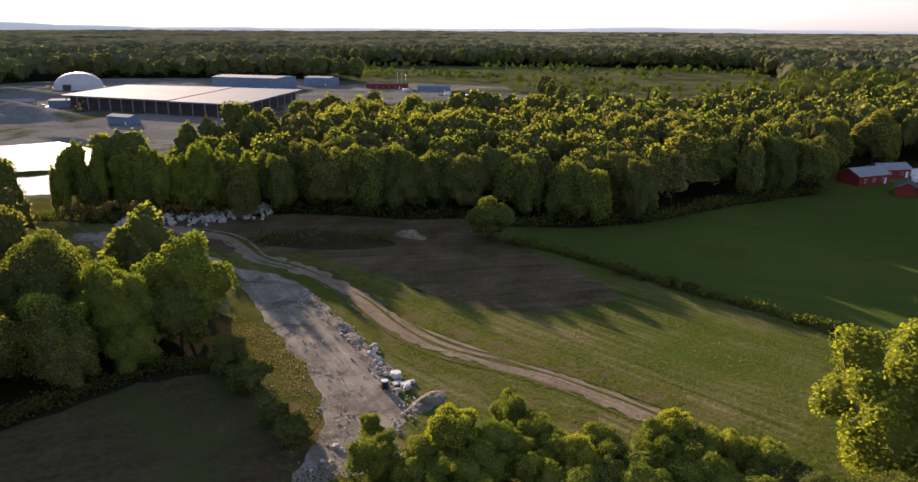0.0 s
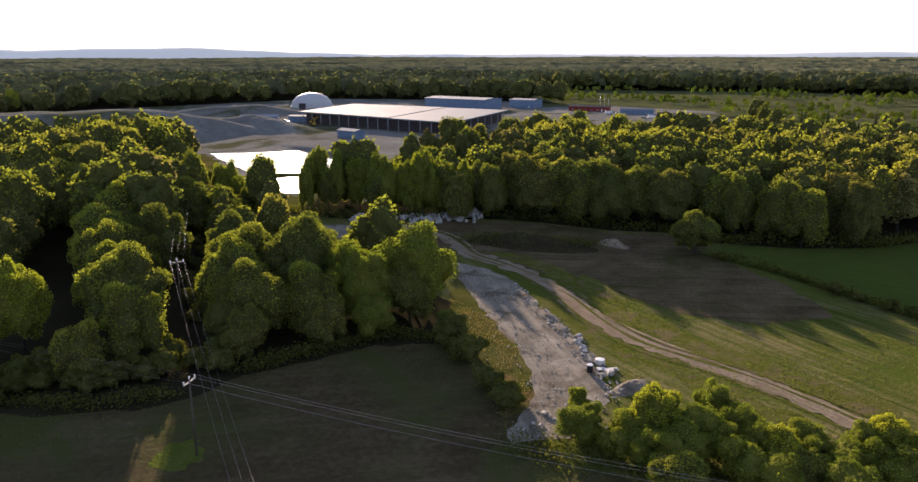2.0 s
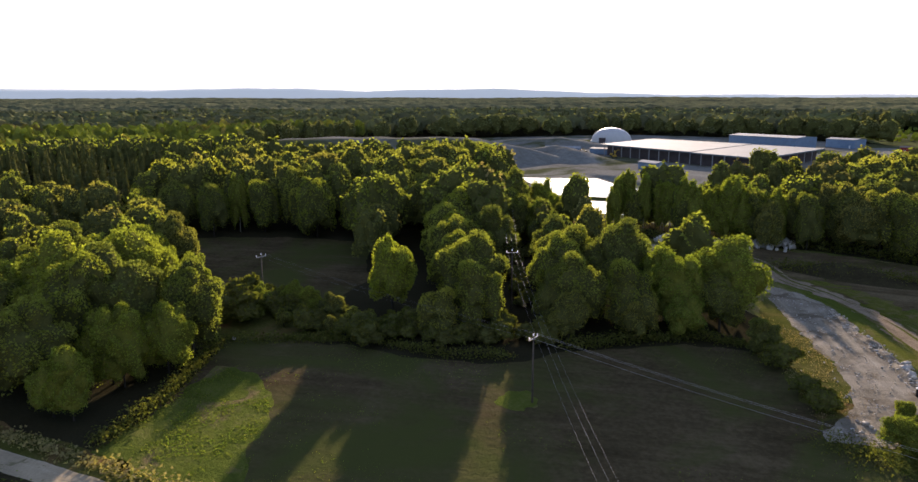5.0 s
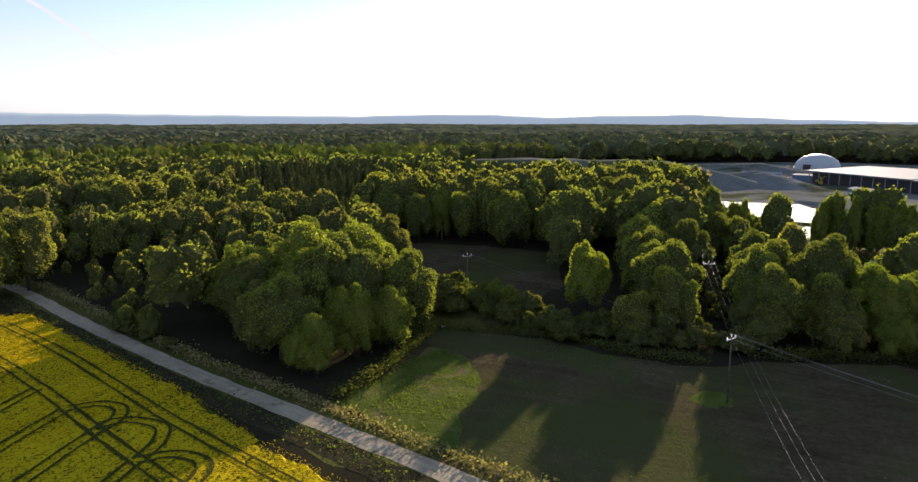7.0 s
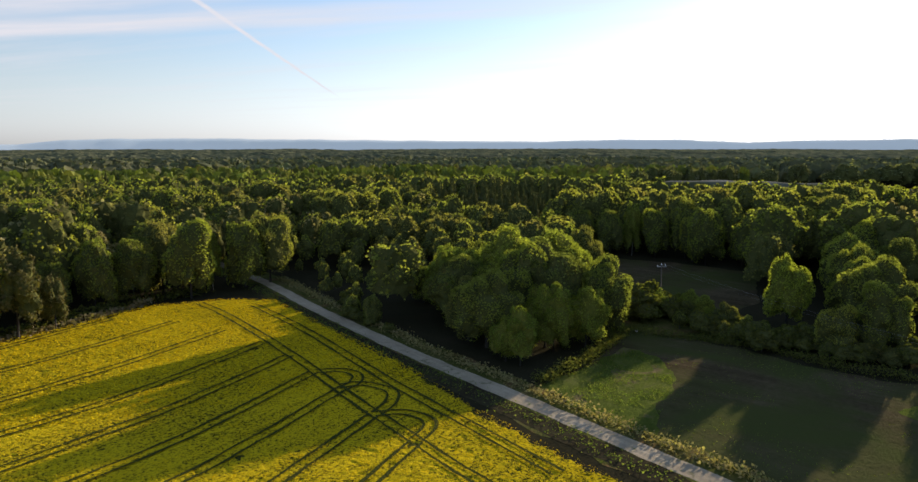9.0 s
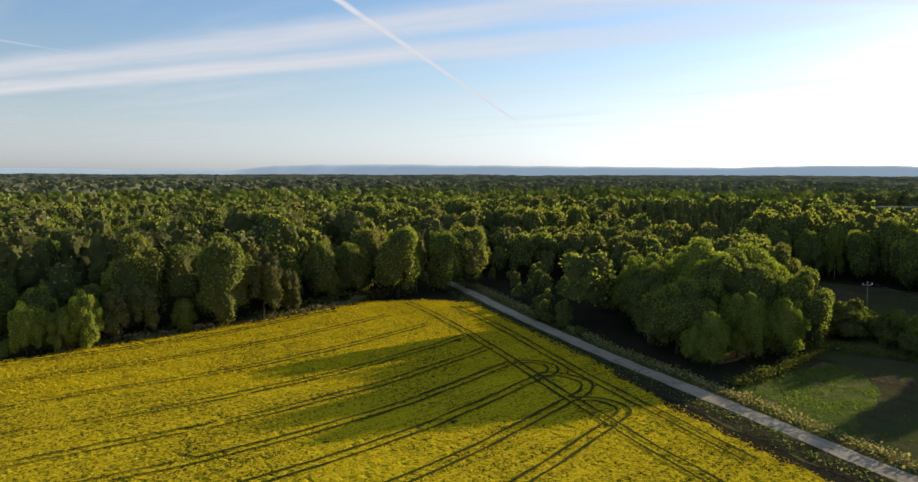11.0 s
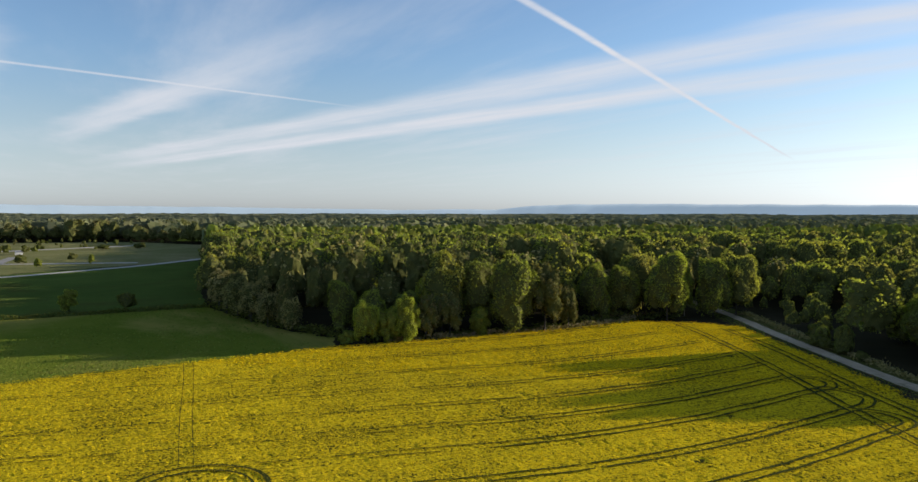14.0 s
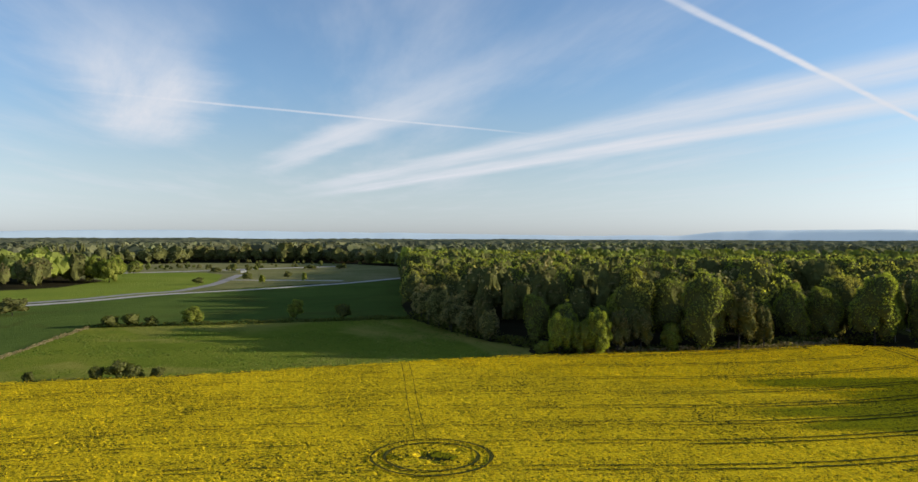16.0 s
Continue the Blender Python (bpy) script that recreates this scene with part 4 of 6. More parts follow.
# shrubs at the track, the lone tree, bushes at the loop
for key, x, y, h, w in [("hero0", -34, 98, 7.0, 1.25), ("bush1", -30, 93, 5.0, 1.1), ("bush0", -20.5, 79.6, 3.6, 1.25), ("bush2", -24, 84, 3.2, 1.2), ("hero4", 8, 169, 11.6, 1.35), ("bush0", -42, 170, 1.8, 1.2), ("bush1", -25, 168, 1.6, 1.2), ("bush2", -36, 169, 2.0, 1.0), ("bush1", -18, 170, 1.3, 1.2),
                        ("bush2", 34.4, 144.5, 3.0, 0.9), ("bush0", 42.5, 137, 2.6, 1.2), ("bush1", 46, 134.5, 2.2, 1.2), ("bush2", 38, 141, 1.8, 1.3)]:
    plant(key, x, y, h, R.uniform(0, 360), w)
# bushes in the southern meadow
for key, x, y, h, w in [("thorn", -121, -266, 4.2, 1.5), ("thorn", -126, -262, 4.6, 1.4), ("bush1", -130, -257, 3.6, 1.2), ("fresh0", -138.5, -247, 6.6, 1.5), ("fresh1", -169, -226, 7.4, 1.0), ("thorn", -177, -211, 6.0, 1.05), ("bush1", -58.5, -188, 4.4, 1.0), ("bush0", -60.5, -186, 3.4, 1.1), ("thorn", -55.5, -191, 3.4, 1.0), ("thorn", -63.5, -182, 2.6, 1.2),
                        ("thorn", -48, -201.5, 2.6, 1.0), ("bush2", -129, -328, 7, 1.4), ("bush1", -300, -402, 5, 1.2), ("bush0", -352, -408, 6, 1.0), ("bush2", -385, -398, 5.5, 1.0), ("fresh0", -325, -372, 6, 0.9), ("fresh1", -362, -366, 6, 0.9), ("hero0", -375, -545, 10, 1.6), ("hero1", -390, -560, 10, 1.6), ("bush2", -420, -500, 5, 1.6), ("bush1", -512, -470, 5, 2), ("bush0", -540, -455, 5, 2)]:
    plant(key, x, y, h, R.uniform(0, 360), w)
for x, y, h in [(-277, -489, 15), (-284, -478, 17), (-288, -468, 16), (-292, -490, 18), (-300, -478, 18), (-272, -501, 16)]:
    plant("hero%d" % R.choice((1, 3)), x, y, h, R.uniform(0, 360), 1.2)
# scrub from the grove to the clearing, and by the farm road
for i in range(26):
    f = i / 25
    x, y = -128 + 36 * f + R.uniform(-3, 3), 54 + 8 * f + R.uniform(-2, 9)
    plant(some("bush", 3) if R.random() < 0.6 else some("hero", 5), x, y, R.uniform(3.5, 8.5 - 4 * f), R.uniform(0, 360), R.uniform(0.9, 1.25))
for x, y, h in [(-149, -5.5, 3.2), (-145, -4, 2.4), (-153, -4.5, 3.0), (-140, -3.5, 2.0), (-157, -3, 4), (-162, -2, 4.5), (-133, -1, 2.2)]:
    plant(R.choice(["bush0", "bush1", "thorn"]), x, y, h, R.uniform(0, 360), 1.2)
for i in range(24):
    f = i / 23
    plant(some("bush", 3), -96 + 30 * f + R.uniform(-3, 3), 62 + 14 * f + R.uniform(-1, 7), R.uniform(2.6, 5.0), R.uniform(0, 360), R.uniform(0.9, 1.3))
for i in range(16):
    f = i / 15
    plant(some("bush", 3), -80 - 44 * f + R.uniform(-4, 4), 96 + 66 * f + R.uniform(-3, 3), R.uniform(2.2, 4.2), R.uniform(0, 360), R.uniform(1.0, 1.4))
# lower trees before the southern wood, brown ones at its end
for key, x, y, h, w in [("yellow0", -129.5, -113, 11.5, 0.8), ("fresh0", -132, -108, 9.5, 0.8), ("yellow1", -134, -104, 12.5, 0.8), ("pine0", -138, -100, 12, 1.0), ("pine1", -143, -95, 12.5, 1.1), ("fresh1", -148, -88, 8, 0.9), ("yellow0", -153, -101, 17, 0.9), ("fresh1", -128, -117, 4, 1.3),
                        ("bud0", -160, -158, 12, 1.2), ("bud1", -167, -166, 13.5, 1.3), ("bud0", -175, -174, 14, 1.3), ("bud1", -152, -149, 11, 1.2), ("bud0", -183, -181, 14, 1.2), ("bud1", -146, -139, 10, 1.2), ("bud0", -172, -80, 14, 1.1)]:
    plant(key, x, y, h, R.uniform(0, 360), w)
# tall trees at the far wood's western end
for x, y, h in [(-39, 204, 19.5), (-31, 200, 19), (-24, 198, 18.5), (-46, 208, 18), (-18, 200, 19), (-35, 210, 20)]:
    plant(some("edge", 5), x, y, h, R.uniform(0, 360), 1.0)
# birches in front of the pond
for i in range(46):
    f = R.random() ** 0.9
    key = some("birch", 3) if R.random() < 0.62 else R.choice(["edge0", "edge2", "fresh0", "hero1", "pine0"])
    tall = R.uniform(13.5, 20.5) if key[:5] == "birch" else R.uniform(11, 16.5)
    plant(key, -108 + 53 * f + R.uniform(-2, 2), 189 + 4 * math.sin(f * 5) + 5 * f + R.uniform(0, 13), tall, R.uniform(0, 360), R.uniform(0.95, 1.7) if key[:5] == "birch" else R.uniform(0.8, 1.1))
# the wood's end left of the pond
for x, y, h, w in [(-120, 150, 17, 1.0), (-127, 160, 16.5, 1.0), (-134, 168, 15, 1.0), (-141, 178, 14, 1.0), (-112, 152, 14, 0.9), (-118, 163, 12, 0.9), (-148, 190, 12.5, 1.0), (-126, 172, 10, 1.0), (-131, 184, 16, 1.0), (-122, 178, 12.5, 1.0), (-115, 168, 11, 1.0)]:
    plant(some("hero", 5), x, y, h, R.uniform(0, 360), w)

# ---- woods ----
SPRUCE_SPOTS = [(-330, 125, 55), (-270, 100, 28), (60, 420, 60)]


def in_view(x, y, pad=0.0):
    a = np.degrees(np.arctan2(-(x - 8), y + 30))
    return (a > -40 - pad) & (a < 153 + pad)


def scatter(spacing, r0, r1, seed, cx=-10, cy=-20):
    g = np.random.default_rng(seed)
    n = int(2 * r1 / spacing) + 1
    i, j = np.meshgrid(np.arange(n), np.arange(n))
    x = cx - r1 + (i + 0.5 * (j % 2)) * spacing + g.uniform(-0.46, 0.46, i.shape) * spacing
    y = cy - r1 + j * spacing + g.uniform(-0.36, 0.36, i.shape) * spacing
    x, y = x.ravel(), y.ravel()
    r = np.hypot(x - cx, y - cy)
    keep = (r >= r0) & (r < r1) & in_view(x, y)
    x, y = x[keep], y[keep]
    keep = ~on_open(x, y)
    return x[keep], y[keep], g


def wood_height(x, y, g):
    h = 14.8 + 8.0 * value_noise(x / 32, y / 32, 5) + g.uniform(-5.0, 3.5, len(x))
    grove = inside(x, y, [(-90, 8), (-108, 44), (-128, 58), (-165, 64), (-170, 20), (-135, 2)])
    h[grove] = h[grove] * 0.86 - 2.0 * (x[grove] > -112) - 1.0 * (y[grove] < 14)
    west = (x > -150) & (y < -70) & (y > -140)
    h[west] *= 0.74
    behind = inside(x, y, [(-110, 125), (-230, 90), (-300, 200), (-215, 290), (-160, 205)])
    h[behind] += 2.5
    young = (x > -260) & (x < -150) & (y > -14) & (y < 62)
    h[young] = np.minimum(h[young], np.where(x[young] > -215, np.maximum(5.0, 0.20 * (y[young] + 32)), 16.0))
    low = (x > -172) & (y < 4) & (y > -20)
    h[low] = np.clip(h[low], 4.0, 7.0)
    return h


def spruce_like(x, y):
    s = value_noise(x / 70, y / 70, 9) + 0.3 * value_noise(x / 12, y / 12, 19) > 0.98
    for cx, cy, rad in SPRUCE_SPOTS:
        s |= np.hypot(x - cx, y - cy) < rad * (0.7 + 0.5 * value_noise(x / 15, y / 15, 2))
    return s


WX, WY, WG = scatter(9.4, 0, 340, 5)
GROVE = [(-94, 14), (-108, 46), (-130, 60), (-168, 66), (-172, 20), (-135, 5)]
gx, gy, _ = scatter(8.0, 0, 230, 21)
keep, more = ~inside(WX, WY, GROVE), inside(gx, gy, GROVE)
WX, WY = np.concatenate([WX[keep], gx[more]]), np.concatenate([WY[keep], gy[more]])
clear = inside(WX, WY, [(-80, 2), (-94, 14), (-135, 5), (-140, -6)])
WX, WY = WX[~clear], WY[~clear]
mine = (WX > -126) & (WX < -30) & (WY > 52) & (WY < 124)       # planted one by one above
mine |= (WX > -122) & (WX < -56) & (WY > 180) & (WY < 206)
WX, WY = WX[~mine], WY[~mine]
edge = np.zeros(len(WX), bool)
for k in range(12):
    a = 2 * math.pi * k / 12
    edge |= on_open(WX + 9.5 * math.cos(a), WY + 9.5 * math.sin(a))
# only edges that face the open land in front count
tox, toy = 8 - WX, -25 - WY
ln = np.hypot(tox, toy)
front = np.zeros(len(WX), bool)
for s in (4.0, 8.0, 12.0, 15.0):
    front |= on_open(WX + tox / ln * s, WY + toy / ln * s)
grove = inside(WX, WY, GROVE)
single = front | (grove & (WX > -158))
WH = wood_height(WX, WY, WG)
near_field = (WX > -60) & (WY > 150) & (WY < 262)
WH[near_field] = 17.2 + np.clip(0.09 * (WY[near_field] - 190), 0, 4.5) + 0.25 * (WH[near_field] - 17.5)
WS = (spruce_like(WX, WY) & (WY > -60)) & ~grove & ~near_field
for x, y, h, sp, gr in zip(WX[single], WY[single], WH[single], WS[single], grove[single]):
    roll = R.random()
    if sp and roll < 0.7:
        key = some("spruce", 2)
    elif gr:
        key = some("hero", 5)
    elif roll < (0.08 if y > -60 else 0.20):
        key = some("bud", 2)
    elif y < -60 and roll < 0.48:
        key = some("pine", 2)
    elif roll < 0.16:
        key = some("birch", 3)
    else:
        key = some("edge", 5)
    plant(key, float(x), float(y), float(h) * (1.0 if gr else 0.95 if y > -60 else R.uniform(0.68, 1.05)), R.uniform(0, 360), R.uniform(0.8, 1.2))
print("single trees", int(single.sum()), "of", len(WX))


def tile(templates, x, y, h, href, g, wide=1.0):
    """Many trees in one mesh, out of a few templates."""
    vs, fs, ts, ws = [], [], [], []
    off = 0
    pick = g.integers(0, len(templates), len(x))
    for k, (tv, tf, dense) in enumerate(templates):
        sel = pick == k
        n = int(sel.sum())
        if not n:
            continue
        a = g.uniform(0, 2 * np.pi, n)
        s = (h[sel] / href)[:, None]
        w = s * wide * g.uniform(0.75, 1.3, (n, 1))
        c, sn = np.cos(a)[:, None], np.sin(a)[:, None]
        vx = (tv[None, :, 0] * c - tv[None, :, 1] * sn) * w + x[sel][:, None]
        vy = (tv[None, :, 0] * sn + tv[None, :, 1] * c) * w + y[sel][:, None]
        vz = tv[None, :, 2] * s
        vs.append(np.stack([vx, vy, np.broadcast_to(vz, vx.shape)], 2).reshape(-1, 3))
        fs.append((tf[None] + (np.arange(n) * len(tv))[:, None, None] + off).reshape(-1, tf.shape[1]))
        hue = np.mod(0.9 * value_noise(x[sel] / 70, y[sel] / 70, 61) + 0.5 * value_noise(x[sel] / 22, y[sel] / 22, 62) + g.uniform(0, 0.32, n), 1.0)
        ts.append(np.repeat(hue, len(tv)))
        ws.append(np.tile(np.arange(len(tf)) < dense, n))
        off += n * len(tv)
    return np.concatenate(vs), np.concatenate(fs), np.concatenate(ts), np.concatenate(ws)


def woods(name, templates, x, y, h, href, g, mat, label, wide=1.0):
    v, f, t, inner = tile(templates, x, y, h, href, g, wide)
    tagged(new(name, mesh_from(name, v, f, [mat, SHADE_HULL], t, inner)), label, "woods", kind="stuff")


mid_leafy = [mass_crown(200 + i, 19, 5.9, 1.5, 430, 0.40, 11 + i % 4, 3, 0.36) for i in range(7)]
mid_pine = [mass_crown(210 + i, 18, 3.9, 4.0, 110, 0.46, 9, 3, 0.36, 1.5, 0.9) for i in range(4)]
mid_spruce = [with_core(cone_crown(220 + i, 20, 3.0, 4.0, 120, 0.62), cone_core(19, 2.0, 3.0, i)) for i in range(3)]
rest = ~single
brown = rest & ~WS & (value_noise(WX / 30, WY / 30, 23) + 0.5 * value_noise(WX / 7, WY / 7, 24) + 0.30 * (WY < -50) > 1.02)
budding = brown & (value_noise(WX / 11, WY / 11, 25) > 0.62)
a, b, pine = rest & ~WS & ~brown, rest & WS, brown & ~budding
woods("woods", mid_leafy, WX[a], WY[a], WH[a], 19, WG, LEAF, "broadleaf wood behind its edge trees, fresh spring green")
woods("pine_woods", mid_pine, WX[pine], WY[pine], WH[pine], 18, WG, LEAF_PINE, "olive brown pines scattered in the wood")
woods("budding_woods", mid_pine, WX[budding], WY[budding], WH[budding], 18, WG, LEAF_BUD, "brown budding trees scattered in the wood", 1.2)
woods("spruce_woods", mid_spruce, WX[b], WY[b], WH[b] * 1.05, 20, WG, LEAF_DARK, "dark spruce stand within the wood")

near_leafy = [mass_crown(240 + i, 18, 5.4, 2.0, 44, 0.78, 10, 2, 0.40) for i in range(7)]
far_leafy = [airy(mass_crown(250 + i, 18, 5.4, 2.0, 9, 0.65, 8, 2, 0.45)) for i in range(7)]
last_leafy = [airy(mass_crown(280 + i, 18, 5.4, 2.0, 7, 0.8, 7, 1, 0.40, 1.6)) for i in range(7)]
far_front = [mass_crown(260 + i, 18, 5.8, 0.3, 170, 0.6, 10, 2, 0.0) for i in range(5)]
far_spruce = [with_core(cone_crown(270 + i, 19, 2.8, 5.0, 16, 1.2), cone_core(19, 2.2, 3.0, i, 5)) for i in range(3)]
for r0, r1, sp, seed in ((340, 500, 9.2, 7), (500, 700, 9.6, 27), (700, 1290, 13.0, 8)):
    fx, fy, g = scatter(sp, r0, r1, seed)
    fh = (17.0 + 5 * value_noise(fx / 60, fy / 60, 4) + g.uniform(-5.0, 2.5, len(fx))) * (sp / 9.0) ** 0.2
    tox, toy = 8 - fx, -25 - fy
    ln = np.hypot(tox, toy)
    facing = on_open(fx + tox / ln * 8, fy + toy / ln * 8) | on_open(fx + tox / ln * 15, fy + toy / ln * 15)
    bare = facing & (fy < -300) & (value_noise(fx / 40, fy / 40, 15) > 0.4)
    s = spruce_like(fx, fy) & ~facing
    woods("far_woods", near_leafy if r0 < 400 else far_leafy if r0 < 600 else last_leafy, fx[~s & ~facing], fy[~s & ~facing], fh[~s & ~facing], 18, g, LEAF if r0 < 600 else LEAF_HAZED, "distant mixed broadleaf woods", sp / 9.0)
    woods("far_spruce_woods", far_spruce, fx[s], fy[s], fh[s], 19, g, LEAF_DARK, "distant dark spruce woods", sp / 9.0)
    for sel, mat, what in ((facing & ~bare, LEAF if r0 < 400 else LEAF_HAZED, "edge trees of the distant woods"), (bare, LEAF_PINE, "brown budding edge trees of the distant woods")):
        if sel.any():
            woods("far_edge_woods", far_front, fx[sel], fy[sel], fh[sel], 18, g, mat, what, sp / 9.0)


def hazed_canopy_mat():
    m = Mat("far_canopy", 0.95, 0, 0.0)
    broad = m.noise(0.004, 5, 0.6)
    crown = m.noise(0.06, 3, 0.6)
    v = m.calc("ADD", m.calc("MULTIPLY", broad, 0.55), m.calc("MULTIPLY", crown, 0.45))
    # pale olive greys: haze of the distance put into the canopy's colour
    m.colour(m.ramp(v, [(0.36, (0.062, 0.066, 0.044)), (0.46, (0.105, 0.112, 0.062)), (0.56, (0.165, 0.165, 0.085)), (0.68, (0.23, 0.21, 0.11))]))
    m.bump(m.noise(0.12, 3), 3.0)
    return m.m


def build_canopy():
    """The roof of the far woods, out to the hills."""
    g = np.random.default_rng(3)
    rr = np.geomspace(1080, 4700, 125)
    aa = np.radians(np.arange(-42, 155, 0.32))
    A, Q = np.meshgrid(aa, rr)
    x, y = 8 - Q * np.sin(A), -30 + Q * np.cos(A)
    h = 13 + 4 * value_noise(x / 180, y / 180, 1) + 5.0 * value_noise(x / 14, y / 14, 2) + 4.0 * value_noise(x / 38, y / 38, 3) + g.uniform(-1.5, 1.5, x.shape)
    h -= 6 * np.clip(1 - (Q - 1080) / 320, 0, 1)
    h += 10 * (value_noise(x / 420, y / 420, 6) - 0.45) * (Q / 4700)
    gap = (value_noise(x / 230, y / 120, 12) > 0.84) & (Q > 1500)
    h = np.where(gap | on_open(x, y), 0.5, h)
    n, k = x.shape
    v = np.stack([x, y, h], 2).reshape(-1, 3)
    i, j = np.meshgrid(np.arange(n - 1), np.arange(k - 1), indexing="ij")
    a = (i * k + j).ravel()
    f = np.stack([a, a + 1, a + k + 1, a + k], 1)
    tagged(new("far_canopy", mesh_from("far_canopy", v, f, [hazed_canopy_mat()], smooth=False)), "endless distant woodland canopy with small clearings", "woods", kind="stuff")


build_canopy()


def build_hills():
    """Low wooded ridges on the horizon, air haze painted as blue colour and glow."""
    prof = [(-45, 0.0), (-31, 0.0), (-22, 0.05), (-14, 0.18), (-5, 0.03), (12, 0.08), (22, 0.1), (28, 0.25), (35, 0.55), (41, 0.5), (45, 0.35), (50, 0.6), (55, 0.55), (61, 0.42), (75, 0.52), (88, 0.62), (95, 0.5), (98, 0.18), (106, 0.14), (113, 0.22), (119, 0.32), (126, 0.36), (133, 0.44), (138, 0.46), (143, 0.38), (150, 0.2), (160, 0.08)]
    aa = np.arange(-45, 160, 0.25)
    el = np.interp(aa, [p[0] for p in prof], [p[1] for p in prof])
    el = el + 0.05 * (value_noise(aa / 2.0, aa * 0, 3) - 0.5) + 0.02 * value_noise(aa * 2.2, aa * 0, 4)
    v, f = [], []
    for q, up in ((4600, 0.0), (4750, 0.8), (4850, 1.0), (4950, 0.9)):
        hh = (36 + q * np.tan(np.radians(el))) * up
        a = np.radians(aa)
        v.append(np.stack([8 - q * np.sin(a), -30 + q * np.cos(a), hh], 1))
    n = len(aa)
    for i in range(3):
        for k in range(n - 1):
            f.append((i * n + k, i * n + k + 1, (i + 1) * n + k + 1, (i + 1) * n + k))
    tagged(new("backdrop_hills", mesh_from("backdrop_hills", np.concatenate(v), f, [HILL], smooth=True)), "long low ridges on the horizon with painted blue haze", "hills", kind="structure")


HILL = plain("haze_blue_glow", (0.28, 0.34, 0.37), 1.0, 0, 0.06, 0.002)
# the ridges emit a little blue, in place of haze before them
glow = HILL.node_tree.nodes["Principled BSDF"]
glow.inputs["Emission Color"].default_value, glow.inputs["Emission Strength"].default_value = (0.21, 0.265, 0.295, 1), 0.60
build_hills()


# ---- the rape field ----
P_RAPE = [(-179, -30), (-173, -18), (-143, -12.8), (-110, -6.3), (-84, -3.6), (-62, 0.4), (-20, 9), (110, 36), (110, -290), (20, -290), (-44, -204), (-65, -178), (-92.5, -152), (-123, -119.6), (-130, -108.5), (-140, -94), (-159, -67), (-178, -48)]
BEND = [(0, 0), (20, -21), (35, -42), (47, -66), (60, -92), (75, -118), (95, -140), (118, -160)]
RING = (-36.5, -103.0)
TRAM = [[(x + dx, y + dy) for dx, dy in BEND] for x, y in [(-75.5, -16), (-87, -18.2), (-98.8, -20.5), (-109.8, -22), (-121.5, -24), (-133, -26.5), (-146, -33), (-158, -42), (-166, -55)]]
TRAM += [
    [(-176, -36), (-154.8, -30.1), (-122, -23.6), (-100, -20.3), (-87.4, -18.1), (-75.8, -16), (-66, -14.2), (-45, -9), (-15, -2)],
    [(-168, -24), (-143.8, -18.5), (-121.6, -14.8), (-102.4, -12), (-83.1, -8.4), (-60, -4)],
    [(-110, -21.8), (-109, -17.5), (-105.4, -15.8), (-101.4, -17.3), (-98.8, -20.8)],
    [(-87.2, -18.1), (-86, -14), (-82.2, -12), (-78.6, -13.2), (-75.8, -16)],
    [(-100.8, -20), (-100.5, -16), (-96, -13), (-91.5, -14.2), (-87.3, -17.7)],
    [(-99, -141.5), (-81, -130.6), (-63.6, -120.5), (-43, -108)],
    [(RING[0] + 7.2 * math.cos(a * 0.3), RING[1] + 7.2 * math.sin(a * 0.3)) for a in range(22)],
]


